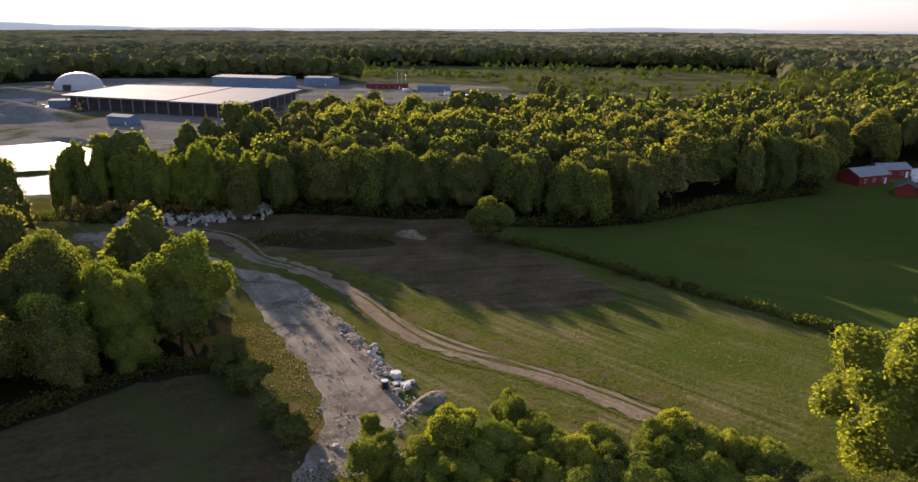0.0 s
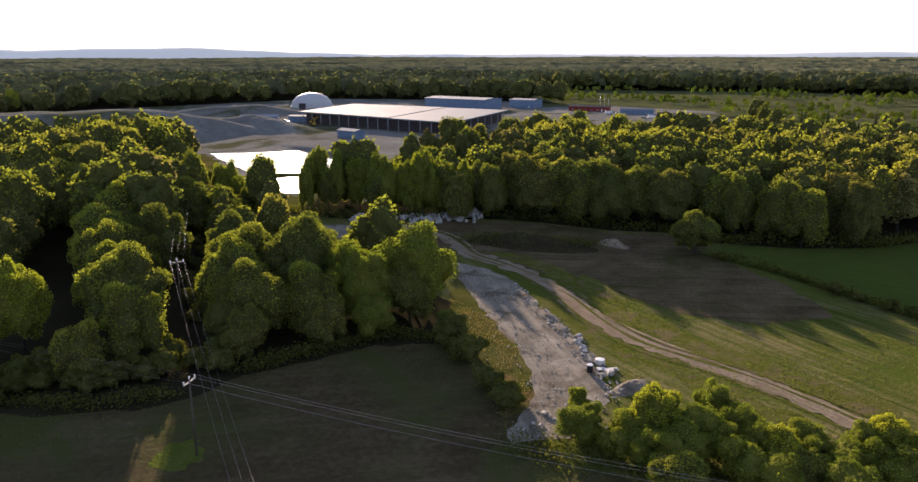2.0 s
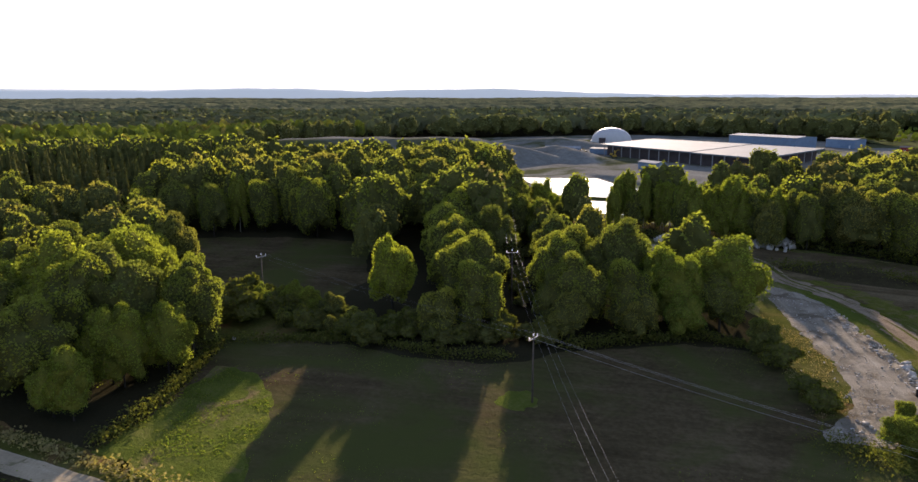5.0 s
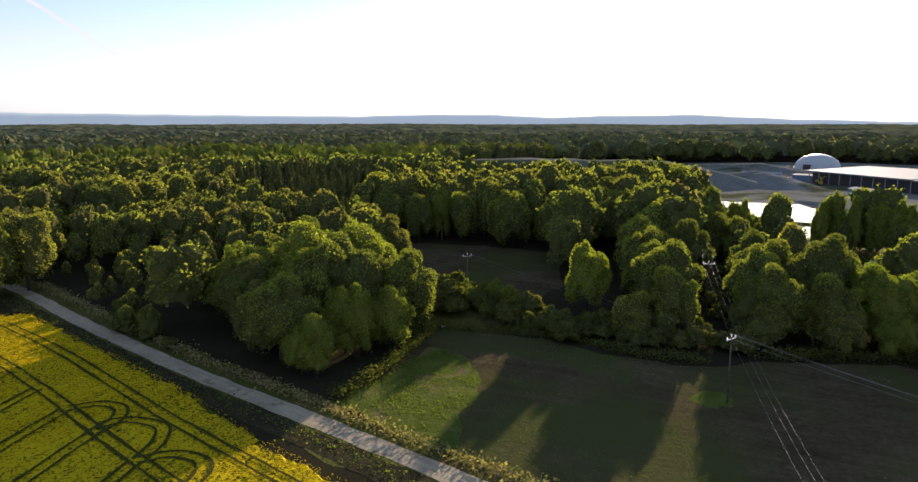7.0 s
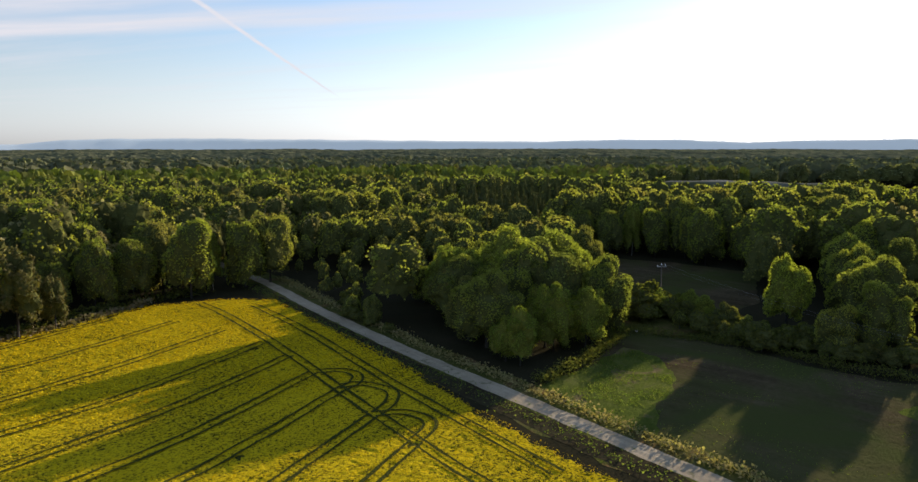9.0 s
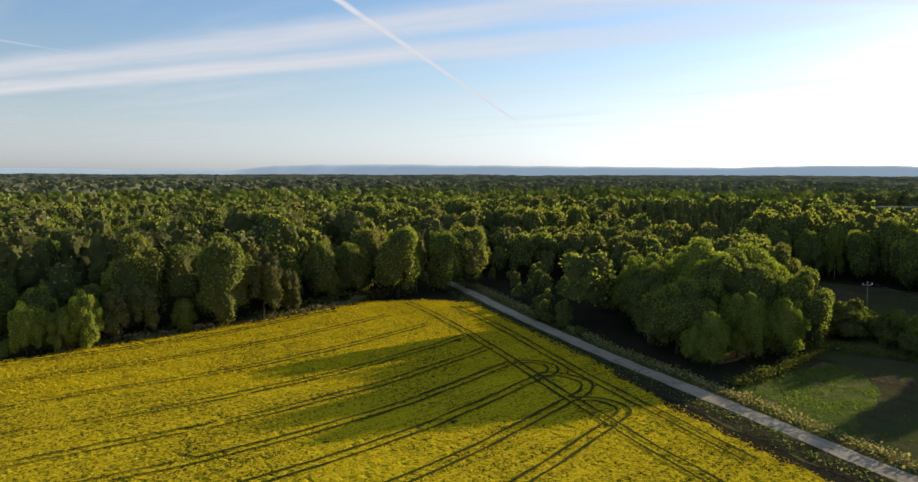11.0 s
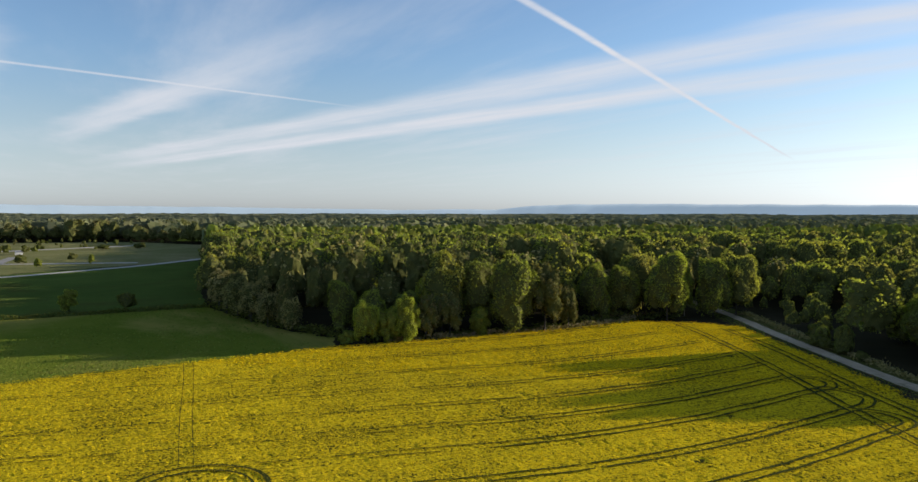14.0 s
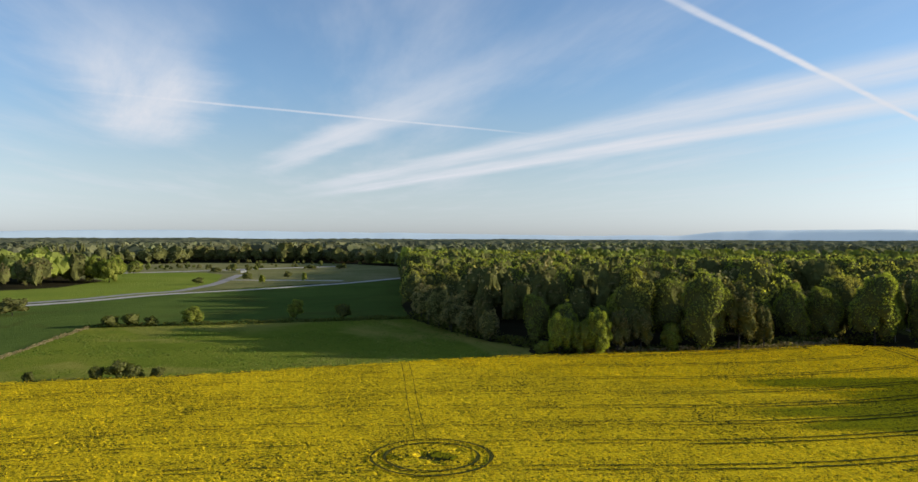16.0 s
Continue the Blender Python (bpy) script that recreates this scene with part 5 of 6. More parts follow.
def rape_crop():
    """The flowering crop as a rough sheet at its own height, with dark strips for the shaded wheel tracks."""
    g = np.random.default_rng(17)
    step = 0.65
    x0, x1, y0, y1 = -180.0, 6.0, -206.0, 8.0
    nx, ny = int((x1 - x0) / step), int((y1 - y0) / step)
    X, Y = np.meshgrid(x0 + np.arange(nx) * step, y0 + np.arange(ny) * step, indexing="ij")
    edge_x = X + 0.9 * (value_noise(X / 2.5, Y / 2.5, 31) - 0.5) * 2
    edge_y = Y + 0.9 * (value_noise(X / 2.5, Y / 2.5, 32) - 0.5) * 2
    grown = inside(edge_x, edge_y, P_RAPE)
    # wheel tracks: dark stem strips at crop height paint the shaded slits, kept free of flowers
    fine = 0.25
    bare = np.zeros((int((x1 - x0) / fine) + 1, int((y1 - y0) / fine) + 1), bool)
    for number, line in enumerate(TRAM):
        c = smooth_line(line, 0.5)
        d = np.gradient(c, axis=0)
        n = np.stack([-d[:, 1], d[:, 0]], 1) / (np.linalg.norm(d, axis=1)[:, None] + 1e-9)
        faint = number == len(TRAM) - 2
        tv, tf = [], []
        for off in (-0.9, 0.9):
            p = c + n * (off + 0.12 * (value_noise(c[:, 0] / 2, c[:, 1] / 2, 8) - 0.5)[:, None])
            run = np.linspace(0, 1, len(c)) * 170 if number < 9 else np.zeros(len(c))
            grown_over = np.clip((run - 30) / 50, 0, 1)
            half = (0.06 if faint else 0.25) * (1 - 0.5 * grown_over) * (0.55 + 0.75 * value_noise(c[:, 0] / 3 + off, c[:, 1] / 3, 9))
            z = 1.0 + 0.18 * (value_noise(p[:, 0] / 6, p[:, 1] / 6, 3) - 0.5)
            a, b = p + n * half[:, None], p - n * half[:, None]
            tv.append(np.stack([np.column_stack([a, z]), np.column_stack([b, z])], 1).reshape(-1, 3))
            ok = inside(p[:, 0], p[:, 1], P_RAPE) & (value_noise(c[:, 0] / 2.5, c[:, 1] / 2.5 + 7 * off, 77) > 0.46 * grown_over)
            k = np.nonzero(ok[:-1] & ok[1:])[0]
            tf.append(np.stack([2 * k, 2 * k + 1, 2 * k + 3, 2 * k + 2], 1))
            if faint:
                continue
            for e in (-0.25, 0.0, 0.25):
                r = p + n * e
                i, j = np.rint((r[:, 0] - x0) / fine).astype(int), np.rint((r[:, 1] - y0) / fine).astype(int)
                ok = (grown_over < 0.6) & (i >= 0) & (i < bare.shape[0]) & (j >= 0) & (j < bare.shape[1])
                bare[i[ok], j[ok]] = True
        pair = np.concatenate([tf[0], tf[1] + len(tv[0])])
        ob = new("wheel_track", mesh_from("wheel_track", np.concatenate(tv), pair, [RAPE_LOW]))
        tagged(ob, "dark strips of stems on the rape painting its shaded wheel slits", "track", kind="structure")
    low = np.zeros(X.shape)
    for cx, cy, ra, rb in ((RING[0] - 0.5, RING[1] + 0.3, 1.5, 3.0), (RING[0] + 2.5, RING[1] - 5.2, 1.0, 1.8)):
        low[((X - cx) / ra) ** 2 + ((Y - cy) / rb) ** 2 < 1] = 1
    thin = (value_noise(X / 0.9, Y / 1.1, 21) < 0.13) * 0.12 * (value_noise(X / 14, Y / 14, 22) > 0.3)
    h = 0.86 + 0.18 * (value_noise(X / 6, Y / 6, 3) - 0.5) + 0.05 * (value_noise(X / 0.9, Y / 0.9, 4) - 0.5) + g.uniform(-0.035, 0.03, X.shape)
    h -= np.maximum(low * 0.55, thin)
    v = np.stack([X + g.uniform(-0.22, 0.22, X.shape), Y + g.uniform(-0.22, 0.22, X.shape), h], 2)
    cell = grown[:-1, :-1] & grown[1:, :-1] & grown[1:, 1:] & grown[:-1, 1:]
    used = np.zeros(X.shape, int)
    for a, b in ((0, 0), (1, 0), (1, 1), (0, 1)):
        used[a:nx - 1 + a, b:ny - 1 + b] += cell
    v[..., 2][(used > 0) & (used < 4)] = 0.12
    i, j = np.nonzero(cell)
    a = i * ny + j
    f = np.stack([a, a + ny, a + ny + 1, a + 1], 1)
    which = ((low[:-1, :-1] + low[1:, :-1] + low[1:, 1:] + low[:-1, 1:])[i, j] > 2.0).astype(int)
    sparse = ((thin[:-1, :-1] > 0).astype(int) + (thin[1:, :-1] > 0) + (thin[1:, 1:] > 0) + (thin[:-1, 1:] > 0))[i, j]
    which[(sparse > 3) & (which == 0)] = 1
    keep = np.unique(f)
    idx = np.full(nx * ny, -1)
    idx[keep] = np.arange(len(keep))
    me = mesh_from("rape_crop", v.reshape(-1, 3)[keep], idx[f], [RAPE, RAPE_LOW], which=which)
    tagged(new("rape_crop", me), "flowering yellow rape crop with dark wheel tracks", "crop", kind="stuff")
    # flower heads over the leaves, none in the wheel tracks, finer where the field comes nearest
    for name, lo_x, hi_x, n, size in (("rape_flowers", -100.0, 6.0, 110000, 0.098), ("rape_flowers_far", -180.0, -100.0, 45000, 0.14)):
        px, py = g.uniform(lo_x, hi_x, 4 * n), g.uniform(y0, y1, 4 * n)
        ok = inside(px, py, P_RAPE)
        i, j = np.clip(np.rint((px - x0) / step).astype(int), 0, nx - 1), np.clip(np.rint((py - y0) / step).astype(int), 0, ny - 1)
        ok &= (low[i, j] < 0.3) & (thin[i, j] < 0.1)
        ok &= ~bare[np.clip(np.rint((px - x0) / fine).astype(int), 0, bare.shape[0] - 1), np.clip(np.rint((py - y0) / fine).astype(int), 0, bare.shape[1] - 1)]
        ok &= g.random(4 * n) < 0.45 + 0.75 * value_noise(px / 0.7, py / 0.7, 40)
        keep = np.nonzero(ok)[0][:n]
        px, py = px[keep], py[keep]
        z = 0.98 + 0.18 * (value_noise(px / 6, py / 6, 3) - 0.5) + g.uniform(-0.10, 0.04, len(px))
        v, f = cards_at(g, np.stack([px, py, z], 1), np.tile([0.0, 0.0, 1.0], (len(px), 1)), size, 0.8)
        t = np.repeat(value_noise(px / 9, py / 9, 50) * 0.5 + g.uniform(0, 0.5, len(px)), 4)
        tagged(new(name, mesh_from(name, v, f, [FLOWER], t)), "dense yellow rape flower heads", "crop", kind="stuff")
    # the rest of the field, in coarser cells
    big = 1.3
    X, Y = np.meshgrid(5.2 + np.arange(82) * big, -290 + np.arange(252) * big, indexing="ij")
    h = 0.86 + 0.18 * (value_noise(X / 6, Y / 6, 3) - 0.5) + g.uniform(-0.12, 0.08, X.shape)
    v = np.stack([X + g.uniform(-0.3, 0.3, X.shape), Y + g.uniform(-0.3, 0.3, X.shape), h], 2)
    grown = inside(X, Y, P_RAPE)
    cell = grown[:-1, :-1] & grown[1:, :-1] & grown[1:, 1:] & grown[:-1, 1:]
    i, j = np.nonzero(cell)
    a = i * 252 + j
    tagged(new("rape_crop_rest", mesh_from("rape_crop_rest", v.reshape(-1, 3), np.stack([a, a + 252, a + 253, a + 1], 1), [RAPE])), "flowering yellow rape crop", "crop", kind="stuff")
    n = 30000
    px, py = g.uniform(5.0, 70, n), g.uniform(-120, 24, n)
    keep = inside(px, py, P_RAPE)
    px, py = px[keep], py[keep]
    z = 0.98 + 0.18 * (value_noise(px / 6, py / 6, 3) - 0.5) + g.uniform(-0.10, 0.12, len(px))
    v, f = cards_at(g, np.stack([px, py, z], 1), np.tile([0.0, 0.0, 1.0], (len(px), 1)), 0.22, 1.5)
    tagged(new("rape_flowers_rest", mesh_from("rape_flowers_rest", v, f, [FLOWER], np.repeat(g.uniform(0, 1, len(px)), 4))), "dense yellow rape flower heads", "crop", kind="stuff")



rape_crop()
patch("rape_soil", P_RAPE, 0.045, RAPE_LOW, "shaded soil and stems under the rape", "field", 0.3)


# ---- low growth ----
def growth(name, line, width, n, size, h, mat, label, category, seed, lift=0.5):
    """Tufts and twigs along a line, in one mesh."""
    g = np.random.default_rng(seed)
    c = smooth_line(line, 1.0)
    k = g.integers(0, len(c), n)
    bulk = 0.45 + 0.9 * value_noise(c[k, 0] / 4, c[k, 1] / 4, seed)
    p = np.stack([c[k, 0] + g.normal(0, width / 2.6, n), c[k, 1] + g.normal(0, width / 2.6, n), h * bulk * g.uniform(0.05, 1.0, n)], 1)
    u = unit_rows(g, n)
    u[:, 2] = np.abs(u[:, 2]) + lift
    v, f = cards_at(g, p, u, size, 0.7)
    v[:, 2] = np.maximum(v[:, 2], 0.02)
    t = np.repeat(g.uniform(0, 1, n), 4)
    tagged(new(name, mesh_from(name, v, f, [mat], t)), label, category, kind="stuff")


DRY = leaf("dry_grass", [(0.0, (0.105, 0.080, 0.042)), (0.5, (0.14, 0.110, 0.064)), (1.0, (0.09, 0.085, 0.036))], 0.3)
TURF = leaf("tall_grass", [(0.0, (0.040, 0.062, 0.012)), (0.5, (0.058, 0.080, 0.016)), (1.0, (0.080, 0.084, 0.024))], 0.45)
growth("hedge", [(x - 1, y - 1) for x, y in WHEAT_EDGE], 1.8, 5200, 0.30, 1.7, LEAF_SCRUB, "low dark field hedge of scrub and weeds", "hedge", 41)
north = [(-206, -11), (-163.5, -5.5), (-118.3, 2.2), (-94.2, 7.6), (-74, 12), (-52.5, 16.8), (-30, 21)]
south = [(-200, -21), (-163.5, -15), (-118.3, -6.6), (-94.2, -0.8), (-74, 4), (-52.5, 8.5), (-30, 13)]
growth("bramble_edge", north, 2.2, 5200, 0.24, 1.0, LEAF_BUD, "dry brown bramble and weeds beside the farm road", "undergrowth", 43)
growth("tall_grass", south, 3.0, 2600, 0.16, 0.4, TURF, "tall verge grass beside the farm road", "grass", 44)
growth("reed_strip", [(-183, -47), (-161, -69), (-142, -96), (-133, -108)], 1.6, 3000, 0.30, 1.7, DRY, "pale dry reeds between crop and wood", "reeds", 45)
growth("undergrowth", [(-190, -34), (-186, -48), (-164, -70), (-146, -95), (-136, -111), (-141, -127), (-158, -152), (-190, -187)], 4.0, 4600, 0.40, 2.6, LEAF_SCRUB, "shrubs and saplings along the wood's edge", "undergrowth", 46)
growth("undergrowth", [(-121, 39), (-95, 60), (-77, 64), (-68, 70)], 2.6, 4200, 0.19, 1.6, LEAF_SCRUB, "dark shrubs along the fallow field", "undergrowth", 47)
growth("undergrowth", [(-62, 80), (-48, 97), (-34, 102)], 2.6, 4000, 0.19, 1.8, LEAF_SCRUB, "dark shrubs at the grove's foot", "undergrowth", 48)
growth("undergrowth", [(-92, 12), (-98, 24), (-112, 43)], 2.4, 3400, 0.19, 1.8, LEAF_SCRUB, "shrubs at the corner grove's foot", "undergrowth", 49)
growth("undergrowth", [(-117, 188), (-84, 186), (-46, 197), (-13, 191), (3, 192), (15, 183), (50, 188), (81, 208), (114, 224)], 4.0, 8000, 0.34, 3.0, LEAF_SCRUB, "shrubs along the far wood's edge", "undergrowth", 50)
growth("undergrowth", [(-18, 70), (-8, 68), (5, 69), (20, 66), (36, 62)], 5.0, 6000, 0.16, 1.4, LEAF_SCRUB, "weeds and brambles under the young trees", "undergrowth", 51)
growth("tall_grass", [(-36, 116), (-27, 101), (-21, 88), (-20, 78)], 4.0, 1100, 0.10, 0.25, DRY, "rusty dry grass beside the gravel", "grass", 52)
growth("ditch_scrub", [(-188, -189), (-165, -214), (-141, -241), (-117, -271)], 1.4, 2400, 0.34, 1.3, LEAF_SCRUB, "dark ditch scrub between meadow and wheat", "undergrowth", 53)
growth("field_wall_weeds", [(-117, -271), (-64, -236), (-30, -216)], 0.9, 1400, 0.25, 0.8, DRY, "weeds along a dry field boundary", "undergrowth", 54)
growth("mound_weeds", [(-50, 168), (-33, 168.5), (-16, 171)], 7.0, 2600, 0.24, 2.4, LEAF_SCRUB, "weeds over the earth mound", "undergrowth", 55)


def tufts(name, poly, n, size, h, mat, label, seed, grain=9.0):
    """Loose tufts over an area, in patches."""
    g = np.random.default_rng(seed)
    xs, ys = [p[0] for p in poly], [p[1] for p in poly]
    x, y = g.uniform(min(xs), max(xs), 5 * n), g.uniform(min(ys), max(ys), 5 * n)
    ok = inside(x, y, poly) & (value_noise(x / grain, y / grain, seed) + 0.4 * value_noise(x / 2, y / 2, seed + 1) > 0.70)
    k = np.nonzero(ok)[0][:n]
    x, y = x[k], y[k]
    u = unit_rows(g, len(x))
    u[:, 2] = np.abs(u[:, 2]) * 0.5
    v, f = cards_at(g, np.stack([x, y, h * g.uniform(0.3, 1.0, len(x))], 1), u, size, 0.4)
    v[:, 2] = np.maximum(v[:, 2], 0.015)
    tagged(new(name, mesh_from(name, v, f, [mat], np.repeat(g.uniform(0, 1, len(x)), 4))), label, "grass", kind="stuff")


tufts("field_tufts", [(-12, 128), (8, 140), (60, 108), (70, 80), (30, 66), (-4, 72), (-6, 98)], 20000, 0.07, 0.14, TURF, "green weed tufts in the stubble field", 71)
tufts("dry_tufts", [(-12, 128), (8, 140), (60, 108), (70, 80), (30, 66), (-4, 72), (-6, 98)], 9000, 0.07, 0.13, DRY, "pale straw tufts in the stubble field", 73, 5.0)
tufts("strip_tufts", ribbon(GRASS_W, 6.4), 5000, 0.07, 0.15, TURF, "green weeds beside the dirt track", 75, 3.0)
tufts("verge_tufts", [(-33, 101), (-41, 122), (-30, 113), (-22, 99), (-17.5, 88), (-20, 76), (-26, 86)], 2500, 0.09, 0.18, DRY, "rusty dry grass tufts beside gravel", 77, 3.0)
tufts("meadow_tufts", [(-44, -206), (-92.5, -154), (-123, -119), (-138.5, -125), (-187.6, -188), (-141, -241), (-117, -271), (-64, -236)], 5000, 0.20, 0.2, TURF, "tussocks in the meadow", 79, 14.0)
tufts("corner_tufts", [(-91, 10.5), (-66, 14), (-84, 33), (-97, 40), (-103, 38), (-97, 24)], 3000, 0.11, 0.16, TURF, "grass tufts in the field corner", 81, 4.0)
tufts("fallow_tufts", P_DARK, 6000, 0.09, 0.1, TURF, "thin weeds on the fallow field", 83, 12.0)
g_hill = np.random.default_rng(60)
hx, hy = g_hill.uniform(-200, 380, 1900), g_hill.uniform(390, 990, 1900)
ok = inside(hx, hy, P_HILL) & (value_noise(hx / 60, hy / 60, 7) > 0.42)
woods("hill_scrub", far_leafy, hx[ok], hy[ok], g_hill.uniform(3, 8.5, int(ok.sum())), 18, g_hill, LEAF_FRESH, "scrub bushes over the open hillside", 1.3)
sx, sy = g_hill.uniform(-660, -290, 500), g_hill.uniform(-740, -350, 500)
ok = inside(sx, sy, [(-430, -470), (-600, -450), (-650, -540), (-590, -680), (-440, -720), (-400, -620)]) & (value_noise(sx / 30, sy / 30, 3) > 0.5)
woods("heath_scrub", far_leafy, sx[ok], sy[ok], g_hill.uniform(3, 7, int(ok.sum())), 18, g_hill, LEAF_SCRUB, "scrub between the southern roads", 1.3)


# ---- stones ----
def stone_mesh(seed):
    bm = bmesh.new()
    bmesh.ops.create_icosphere(bm, subdivisions=1, radius=0.5)
    r = random.Random(seed)
    for v in bm.verts:
        v.co *= r.uniform(0.75, 1.25)
        v.co.z *= 0.72
    me = bpy.data.meshes.new("rock")
    bm.to_mesh(me)
    bm.free()
    me.materials.append(ROCK)
    return me


STONES = [stone_mesh(i) for i in range(6)]
pile = tagged(hold("rock_pile", -66, 188), "long heap of pale broken boulders at the wood", "rocks")
for i in range(270):
    f = R.random()
    q = R.gauss(0, 0.38)
    top = 2.3 * max(0.0, 1 - abs(q)) * (0.55 + 0.45 * math.sin(f * 9))
    ob = new("rock", STONES[i % 6])
    ob.parent = pile
    s = R.uniform(0.8, 2.1)
    ob.matrix_basis = Matrix.LocRotScale((-22 + 36 * f - q * 2.2, -8 + 17 * f + q * 7.5, max(0.25, R.uniform(0.3, 1.0) * top)), Euler((R.uniform(0, 6), R.uniform(0, 6), R.uniform(0, 6))), (s, s * R.uniform(0.7, 1.2), s))
for x, y, s in [(-13.6, 107.6, 1.3), (-13.2, 106.2, 1.1), (-13.6, 104.6, 1.5), (-12.9, 103.8, 1.2), (-12.2, 102.6, 1.3), (-11.9, 101.4, 1.0), (-12.8, 102.2, 0.9), (-7.3, 93.6, 1.4), (-8.3, 92.6, 1.1), (-6.6, 95.4, 0.9), (-5.2, 88.4, 0.9), (-3.6, 90.3, 0.8), (-15.0, 78.5, 1.0), (-14.2, 77.8, 0.7), (-12.4, 78.4, 0.9), (-13.6, 77.2, 0.6), (-16.2, 78.9, 0.5), (-112.8, 47.0, 0.9)]:
    ob = new("boulder", STONES[R.randrange(6)])
    ob.matrix_world = Matrix.LocRotScale((x, y, s * 0.28), Euler((R.uniform(-0.3, 0.3), R.uniform(-0.3, 0.3), R.uniform(0, 6))), (s, s, s))
    tagged(ob, "pale grey broken boulder on the ground", "boulder", "boulders")


def rubble(name, line, width, n, size, label, seed):
    """Broken stone along a line, in one mesh."""
    g = np.random.default_rng(seed)
    base = [np.array([v.co[:] for v in m.vertices]) for m in STONES]
    tri = np.array([p.vertices[:] for p in STONES[0].polygons])
    c = smooth_line(line, 0.5)
    vs, fs = [], []
    for i in range(n):
        p = c[g.integers(0, len(c))] + g.normal(0, width / 2.4, 2)
        s = size * g.uniform(0.35, 1.3) ** 1.5
        a = g.uniform(0, 6.28)
        b = base[i % 6] * s * g.uniform(0.7, 1.2, 3)
        vs.append(np.stack([b[:, 0] * math.cos(a) - b[:, 1] * math.sin(a) + p[0], b[:, 0] * math.sin(a) + b[:, 1] * math.cos(a) + p[1], b[:, 2] + 0.12 + 0.25 * s], 1))
        fs.append(tri + i * len(b))
    tagged(new(name, mesh_from(name, np.concatenate(vs), np.concatenate(fs), [ROCK])), label, "rubble", kind="stuff")


rubble("rubble", [(-31, 134), (-24, 122), (-17, 110), (-13, 102), (-9.5, 95), (-6.5, 88), (-9, 80)], 2.2, 340, 0.42, "broken grey stones along the gravel's edge", 91)
rubble("rubble", [(-40, 138), (-30, 118), (-20, 100), (-15, 86), (-15, 76)], 6.0, 320, 0.30, "loose stones on the gravel track", 92)
rubble("rubble", [(-17, 74), (-12, 75), (-8, 77)], 2.0, 36, 0.55, "dumped stones where the gravel ends", 93)


# ---- things at the gravel track ----
def ring_shell(bm, r0, r1, h, sides=24):
    loops = []
    for r, z in ((r1, 0), (r1, h), (r0, h), (r0, 0)):
        loops.append([bm.verts.new((r * math.cos(2 * math.pi * k / sides), r * math.sin(2 * math.pi * k / sides), z)) for k in range(sides)])
    for u, w in zip(loops, loops[1:] + loops[:1]):
        for k in range(sides):
            bm.faces.new((u[k], u[(k + 1) % sides], w[(k + 1) % sides], w[k]))
    return bm


def tank(x, y, r, h, body, lid, label, name, category):
    """A well ring or drum with a lid that overhangs a little."""
    root = tagged(hold(name, x, y, 0.1), label, category)
    part("body", ring_shell(bmesh.new(), r * 0.86, r, h), body, root)
    bm = bmesh.new()
    tube(bm, [(0, 0, h), (0, 0, h + 0.10), (0, 0, h + 0.14)], [r * 1.06, r * 1.06, r * 0.94], 24)
    part("lid", bm, lid, root, "pale lid")
    return root


tank(-9.1, 97.3, 0.72, 0.65, CONCRETE, WHITE, "short wide concrete well ring with white lid", "well_ring", "well")
tank(-10.4, 93.7, 0.48, 1.15, BLACK, WHITE, "black plastic drum with white lid on gravel", "drum", "drum")
slabs = tagged(hold("slab_stack", -7.6, 94.6, 0.1, 25), "broken concrete slabs on pallets beside the track", "slabs")
for i, (dx, dy, dz) in enumerate([(0, 0, 0), (0.1, 0.1, 0.2), (1.0, 0.5, 0), (-0.8, 1.0, 0.0)]):
    part("slab", box(bmesh.new(), dx - 0.7, dy - 0.5, dz, dx + 0.7, dy + 0.5, dz + 0.18, 0.02), CONCRETE, slabs)


# ---- power line ----
def power_pole(x, y, h, turn, label):
    root = tagged(hold("power_pole", x, y, 0, turn), label, "power pole", "power poles")
    part("shaft", tube(bmesh.new(), [(0, 0, -0.3), (0, 0, h * 0.5), (0, 0, h)], [0.16, 0.14, 0.11], 10), POLE, root)
    part("crossarm", box(bmesh.new(), -1.25, -0.06, h - 0.42, 1.25, 0.06, h - 0.28, 0.01), STEEL, root, "pale steel crossarm")
    for k in (-1.1, 0, 1.1):
        z = h - 0.28 if k else h
        part("insulator", tube(bmesh.new(), [(k, 0, z), (k, 0, z + 0.12), (k, 0, z + 0.2), (k, 0, z + 0.38)], [0.05, 0.12, 0.08, 0.10], 8), PORCELAIN, root)
    return (x, y, h, turn)


def spans(a, b, label, sag=0.9, thick=0.008):
    """Three conductors between two poles."""
    root = tagged(hold("power_line", a[0], a[1]), label, "power line", "power lines")
    for k in (-1.1, 0, 1.1):
        ends = []
        for x, y, h, turn in (a, b):
            ends.append(Vector((x + k * math.cos(radians(turn)), y + k * math.sin(radians(turn)), h + (0.12 if k else 0.4))))
        pts = []
        for i in range(13):
            f = i / 12
            p = ends[0].lerp(ends[1], f)
            p.z -= sag * 4 * f * (1 - f)
            pts.append(p - Vector((a[0], a[1], 0)))
        part("wire", tube(bmesh.new(), pts, [thick] * 13, 4), STEEL, root)


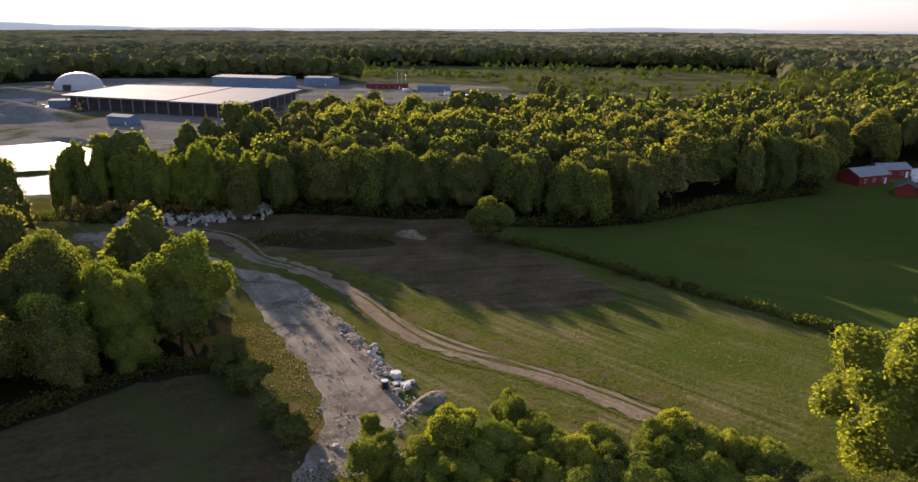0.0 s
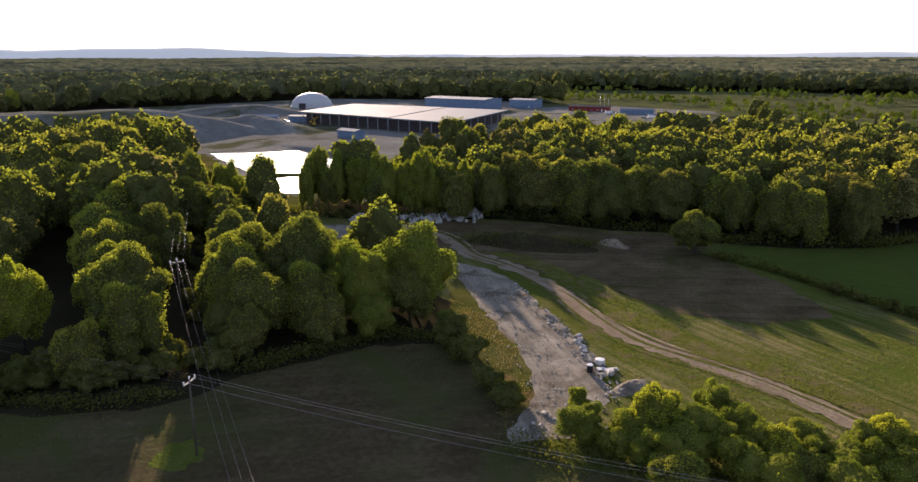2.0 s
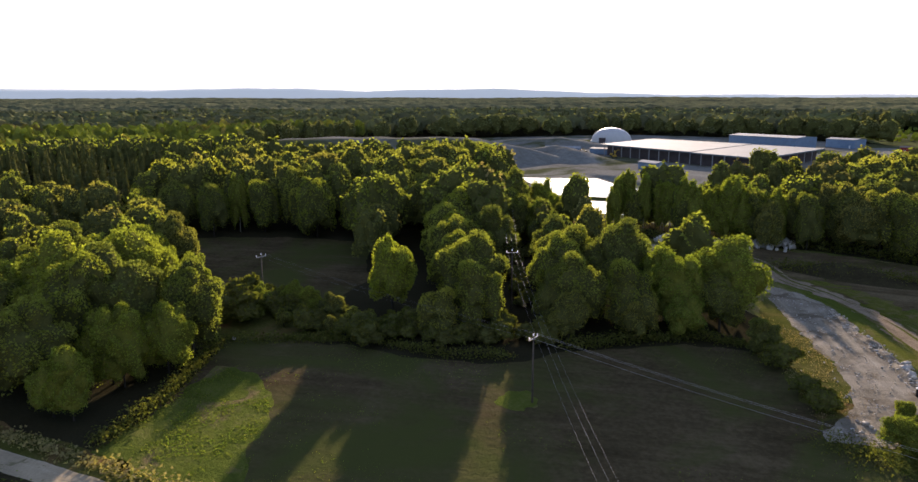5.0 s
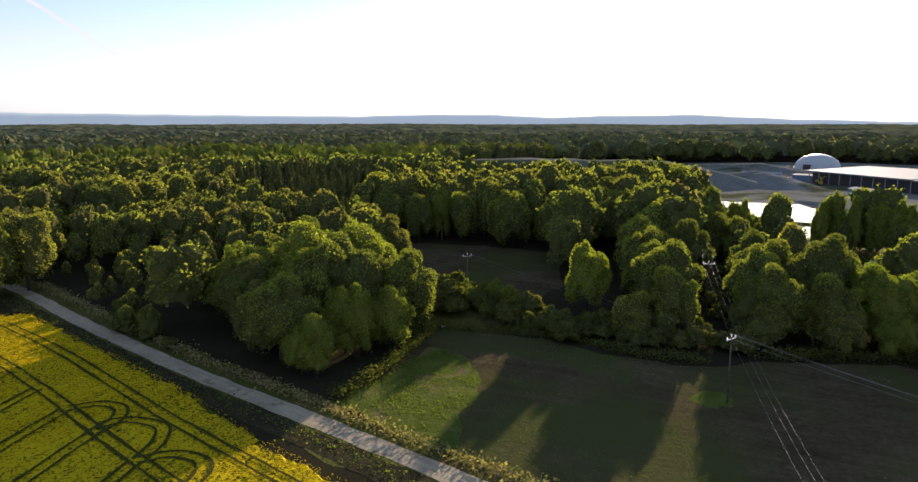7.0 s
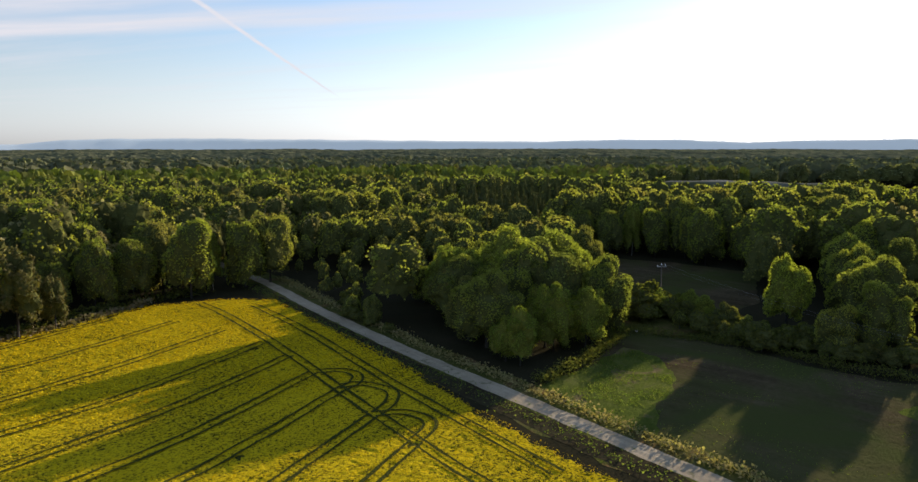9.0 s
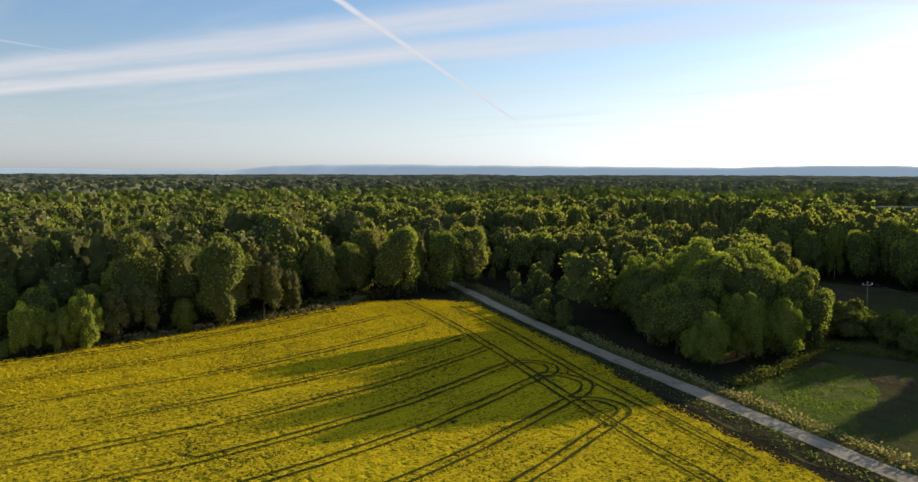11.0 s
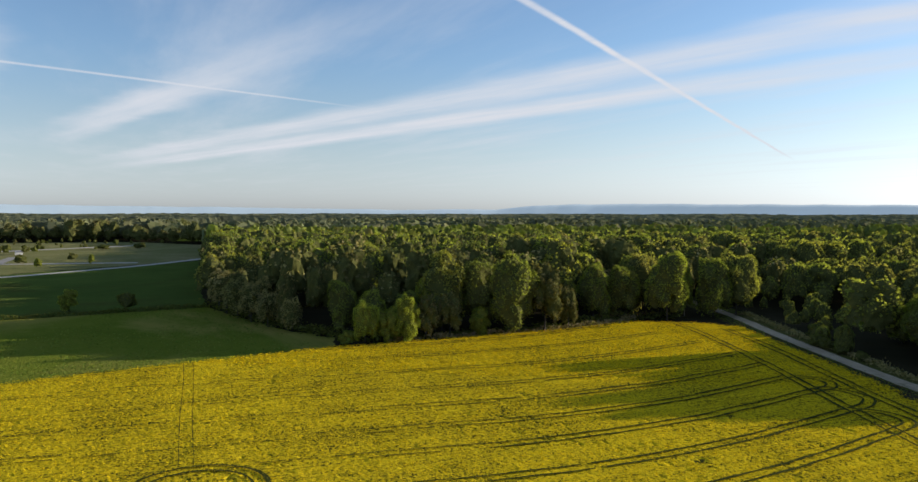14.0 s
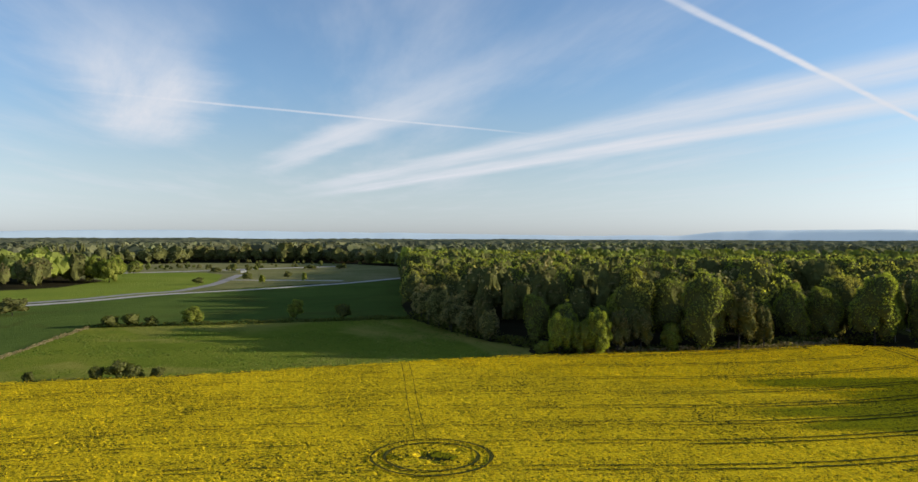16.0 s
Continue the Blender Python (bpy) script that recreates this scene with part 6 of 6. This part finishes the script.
PA = power_pole(-54.8, 57.0, 10.2, 92, "weathered wooden power pole with steel crossarm in a field")
PB = power_pole(-83.5, 94.5, 12.4, 41, "wooden power pole in the cleared strip")
PC = power_pole(-125, 63, 11.5, 88, "wooden power pole in the clearing")
PD = power_pole(42, 50, 10.0, 95, "wooden power pole at the field corner")
PE = power_pole(1.8, -3.6, 7.8, 41, "wooden power pole by the farm road")
PF = power_pole(-141, 178, 12.0, 36, "wooden power pole in the cleared strip")
spans(PB, PE, "three sagging bare power line wires over the field", 5.0, 0.010)
spans(PB, PF, "three sagging bare power line wires", 0.9, 0.008)
spans(PA, PC, "three sagging bare power line wires", 0.9, 0.006)
spans(PA, PD, "three sagging bare power line wires over the field", 1.6, 0.017)


# ---- buildings ----
def slab(bm, pts, z0, z1):
    """An upright prism over a plan."""
    lo = [bm.verts.new((x, y, z0)) for x, y in pts]
    hi = [bm.verts.new((x, y, z1)) for x, y in pts]
    bm.faces.new(lo[::-1]), bm.faces.new(hi)
    n = len(pts)
    for k in range(n):
        bm.faces.new((lo[k], lo[(k + 1) % n], hi[(k + 1) % n], hi[k]))
    bmesh.ops.recalc_face_normals(bm, faces=bm.faces[:])
    return bm


def lerp2(a, b, f):
    return (a[0] + (b[0] - a[0]) * f, a[1] + (b[1] - a[1]) * f)


def great_hall():
    """The broad open-sided hall of the works."""
    root = tagged(hold("storage_hall", -180, 470), "huge low storage hall with grey roof and dark open sides", "hall")
    L0, F0, R0, B0 = [(x + 180, y - 470) for x, y in ((-248, 457), (-121, 406), (-108, 510), (-243, 541))]
    m0, m1 = lerp2(L0, F0, 0.62), lerp2(B0, R0, 0.62)
    part("roof", slab(bmesh.new(), [L0, m0, m1, B0], 7.2, 8.2), ROOF_GREY, root, "wide grey roof sheet")
    part("roof", slab(bmesh.new(), [lerp2(m0, F0, 0.006), F0, R0, lerp2(m1, R0, 0.006)], 7.0, 7.9), ROOF_GREY, root, "wide grey roof sheet")
    c = (6.0, 8.0)
    part("wall", slab(bmesh.new(), [lerp2(p, c, 0.07) for p in (L0, F0, R0, B0)], 0, 7.0), DARK_WALL, root, "dark recessed wall")
    for i in range(15):
        x, y = lerp2(lerp2(L0, c, 0.02), lerp2(F0, c, 0.02), (i + 0.3) / 15)
        part("column", box(bmesh.new(), x - 0.25, y - 0.25, 0, x + 0.25, y + 0.25, 7.0), STEEL, root)
    for i in range(8):
        x, y = lerp2(lerp2(F0, c, 0.02), lerp2(R0, c, 0.02), (i + 0.5) / 8)
        part("column", box(bmesh.new(), x - 0.25, y - 0.25, 0, x + 0.25, y + 0.25, 7.0), STEEL, root)


def gable(name, x, y, w, d, eave, rise, turn, wall, roof, label, category, windows=0, door=True):
    """A house or shed with a pitched roof, its ridge along w."""
    root = tagged(hold(name, x, y, 0, turn), label, category)
    bm = bmesh.new()
    pts = [(-w / 2, -d / 2, 0), (w / 2, -d / 2, 0), (w / 2, d / 2, 0), (-w / 2, d / 2, 0)]
    lo = [bm.verts.new(p) for p in pts]
    hi = [bm.verts.new((p[0], p[1], eave)) for p in pts]
    ra, rb = bm.verts.new((-w / 2, 0, eave + rise)), bm.verts.new((w / 2, 0, eave + rise))
    bm.faces.new((lo[0], lo[1], hi[1], hi[0])), bm.faces.new((lo[2], lo[3], hi[3], hi[2]))
    bm.faces.new((lo[1], lo[2], hi[2], rb, hi[1])), bm.faces.new((lo[3], lo[0], hi[0], ra, hi[3]))
    part("wall", bm, wall, root)
    for s in (-1, 1):
        bm = bmesh.new()
        o, t = 0.4, 0.14
        e = (d / 2 + o)
        ze = eave - rise * o / (d / 2) + 0.03
        vs = [(-w / 2 - o, s * e, ze), (w / 2 + o, s * e, ze), (w / 2 + o, 0, eave + rise + 0.03), (-w / 2 - o, 0, eave + rise + 0.03)]
        a = [bm.verts.new(v) for v in vs]
        b = [bm.verts.new((v[0], v[1], v[2] + t)) for v in vs]
        bm.faces.new(a), bm.faces.new(b[::-1])
        for k in range(4):
            bm.faces.new((a[k], b[k], b[(k + 1) % 4], a[(k + 1) % 4]))
        bmesh.ops.recalc_face_normals(bm, faces=bm.faces[:])
        part("roof", bm, roof, root)
    for i in range(windows):
        wx = -w / 2 + w * (i + 0.7) / (windows + 0.4)
        win = part("window", box(bmesh.new(), wx - 0.55, -d / 2 - 0.06, 1.0, wx + 0.55, -d / 2 + 0.04, 2.1), WHITE, root, "white framed window")
        part("pane", box(bmesh.new(), wx - 0.45, -d / 2 - 0.08, 1.1, wx + 0.45, -d / 2 - 0.02, 2.0), GLASS, win)
    if door:
        part("door", box(bmesh.new(), w * 0.32, -d / 2 - 0.07, 0, w * 0.32 + 1.0, -d / 2 + 0.05, 2.05), WHITE, root, "pale plain door")
    return root


great_hall()
gable("works_shed", -176, 383, 15, 8, 4.2, 0.9, -24, BLUE_SHEET, ROOF_LIGHT, "small blue sheet shed with pale roof", "shed")
gable("works_building", -172, 622, 62, 30, 9.0, 1.0, -18, BLUE_SHEET, ROOF_LIGHT, "long blue sheet-clad factory building with pale roof", "building", 0)
gable("works_annex", -120, 648, 24, 18, 7.0, 0.8, -18, BLUE_SHEET, ROOF_LIGHT, "lower blue factory annex", "building")
gable("works_office", -276, 452, 26, 10, 4.6, 1.2, 20, BLUE_SHEET, ROOF_LIGHT, "low blue works building", "building")
gable("works_store", -250, 470, 20, 12, 4.0, 0.6, 5, BLUE_SHEET, ROOF_GREY, "low blue works store", "building")
gable("site_building", -60, 620, 34, 9, 3.6, 1.0, -8, RED_WOOD, DARK_WALL, "long low red building beside a car park", "building", 6)
gable("site_building", -20, 600, 26, 10, 3.4, 1.0, -5, BLUE_SHEET, ROOF_GREY, "low blue office building", "building", 4)
gable("red_barn", 137, 241, 14, 9, 3.2, 2.0, 22, RED_WOOD, ROOF_LIGHT, "red wooden barn with pale sheet roof", "barn", 3)
gable("red_barn", 152, 252, 12, 7, 3.0, 1.6, 10, RED_WOOD, ROOF_LIGHT, "smaller red wooden barn", "barn", 2)
gable("red_barn", 141, 223, 9, 6, 2.6, 1.5, 60, RED_WOOD, DARK_WALL, "low red shed with dark roof", "barn", 1)


def dome():
    root = tagged(hold("storage_dome", -310, 602), "white round storage dome", "dome")
    bm = bmesh.new()
    rings = []
    for i in range(9):
        a = math.pi / 2 * i / 8.3
        r, z = 18.6 * math.cos(a), 13.2 * math.sin(a) ** 0.9
        rings.append([bm.verts.new((r * math.cos(2 * math.pi * k / 40), r * math.sin(2 * math.pi * k / 40), z)) for k in range(40)])
    for u, w in zip(rings, rings[1:]):
        for k in range(40):
            bm.faces.new((u[k], u[(k + 1) % 40], w[(k + 1) % 40], w[k])).smooth = True
    bm.faces.new(rings[-1])
    part("shell", bm, DOME, root)
    part("base_ring", ring_shell(bmesh.new(), 18.7, 19.3, 1.4, 40), CONCRETE, root, "concrete base ring")
    part("door", box(bmesh.new(), -3, -19.6, 0, 3, -17.4, 4.5, 0.05), DARK_WALL, root, "dark gate")


dome()


def vehicle(name, x, y, turn, ln, w, h, paint, label, category, hood=0.0):
    """A van, truck, car or caravan: body, glass and wheels."""
    root = tagged(hold(name, x, y, 0.05, turn), label, category)
    part("body", box(bmesh.new(), -ln / 2, -w / 2, 0.35, ln / 2 - hood, w / 2, h, 0.18), paint, root)
    if hood:
        part("bonnet", box(bmesh.new(), ln / 2 - hood - 0.1, -w / 2 + 0.03, 0.35, ln / 2, w / 2 - 0.03, h * 0.55, 0.15), paint, root)
    part("windscreen", box(bmesh.new(), ln / 2 - hood - 0.12, -w / 2 + 0.15, h * 0.58, ln / 2 - hood + 0.02, w / 2 - 0.15, h * 0.9), GLASS, root)
    for s in (-1, 1):
        part("side_window", box(bmesh.new(), ln * 0.12, s * w / 2 - 0.02, h * 0.58, ln / 2 - hood - 0.35, s * w / 2 + 0.02, h * 0.86), GLASS, root)
        for fx in (-0.3, 0.3):
            part("wheel", tube(bmesh.new(), [(fx * ln, s * (w / 2 - 0.22), 0.34), (fx * ln, s * (w / 2 + 0.01), 0.34)], [0.34, 0.34], 14), RUBBER, root)
    return root


BLUE_CAR = plain("dark_blue_paint", (0.02, 0.035, 0.10), 0.3, 0.2, 0.05, 1)
GREY_CAR = plain("grey_car_paint", (0.22, 0.23, 0.24), 0.3, 0.4, 0.05, 1)
vehicle("caravan", 161, 251, 15, 6.2, 2.3, 2.6, WHITE, "white touring caravan parked by a barn", "caravan")
vehicle("van", 154.5, 241, 60, 5.0, 1.9, 2.0, WHITE, "white van parked in the yard", "van", 1.0)
for i, (x, y, t) in enumerate([(24, 508, 10), (31, 512, 20), (36, 520, -5), (18, 520, 40), (8, 540, 15), (0, 545, 80), (-8, 560, 20), (-14, 556, 70), (27, 530, 30), (-34, 585, 10), (-42, 590, 15), (12, 556, 60)]):
    paint, what = [(WHITE, "white"), (BLUE_CAR, "dark blue"), (WHITE, "white"), (GREY_CAR, "grey")][i % 4]
    vehicle("van" if i % 2 == 0 else "car", x, y, t, 5.6 if i % 2 == 0 else 4.4, 2.0, 2.3 if i % 2 == 0 else 1.5, paint, what + (" van" if i % 2 == 0 else " car") + " parked at the works", "van" if i % 2 == 0 else "car", 0.9)
for i, x in enumerate((-52, -48.5, -45)):
    root = tagged(hold("flagpole", x, 628 - i), "tall white flagpole in front of the works", "flagpole", "flagpoles")
    part("pole", tube(bmesh.new(), [(0, 0, 0), (0, 0, 6), (0, 0, 12)], [0.14, 0.11, 0.07], 8), WHITE, root)
    part("finial", tube(bmesh.new(), [(0, 0, 12), (0, 0, 12.2)], [0.12, 0.03], 8), WHITE, root)


def digger(x, y, turn):
    root = tagged(hold("excavator", x, y, 0.05, turn), "dusty excavator on the quarry ground", "excavator", "excavators")
    yellow = plain("machine_yellow", (0.45, 0.28, 0.03), 0.5, 0, 0.15, 1)
    for s in (-1, 1):
        part("track", box(bmesh.new(), -2.0, s * 1.3 - 0.3, 0, 2.0, s * 1.3 + 0.3, 0.9, 0.25), RUBBER, root)
    part("house", box(bmesh.new(), -2.2, -1.3, 1.0, 1.2, 1.3, 2.3, 0.1), yellow, root)
    part("cab", box(bmesh.new(), -0.2, 0.2, 2.3, 1.3, 1.2, 3.4, 0.08), GLASS, root)
    part("boom", tube(bmesh.new(), [(1.0, -0.3, 1.8), (3.2, -0.3, 5.0), (5.6, -0.3, 4.2)], [0.35, 0.32, 0.25], 6), yellow, root)
    part("stick", tube(bmesh.new(), [(5.6, -0.3, 4.2), (6.6, -0.3, 1.4)], [0.25, 0.18], 6), yellow, root)
    part("bucket", box(bmesh.new(), 6.1, -0.9, 0.4, 7.1, 0.3, 1.4, 0.12), RUBBER, root)


digger(-252, 446, 200)
digger(-235, 452, 30)
digger(-228, 440, 120)


def underpass():
    root = tagged(hold("underpass", -438, -486, 0, 40), "low concrete underpass where a road dives under the highway", "bridge")
    grey = plain("old_concrete", (0.30, 0.29, 0.27), 0.9, 0, 0.2, 0.6)
    part("deck", box(bmesh.new(), -4.5, -2.5, 1.9, 4.5, 2.5, 2.4, 0.05), grey, root)
    part("abutment", box(bmesh.new(), -5.0, -2.5, 0, -2.6, 2.5, 1.9), CONCRETE, root)
    part("abutment", box(bmesh.new(), 2.6, -2.5, 0, 5.0, 2.5, 1.9), CONCRETE, root)
    part("rail", box(bmesh.new(), -6, -2.6, 2.4, 6, -2.45, 3.0), STEEL, root)
    part("rail", box(bmesh.new(), -6, 2.45, 2.4, 6, 2.6, 3.0), STEEL, root)


underpass()
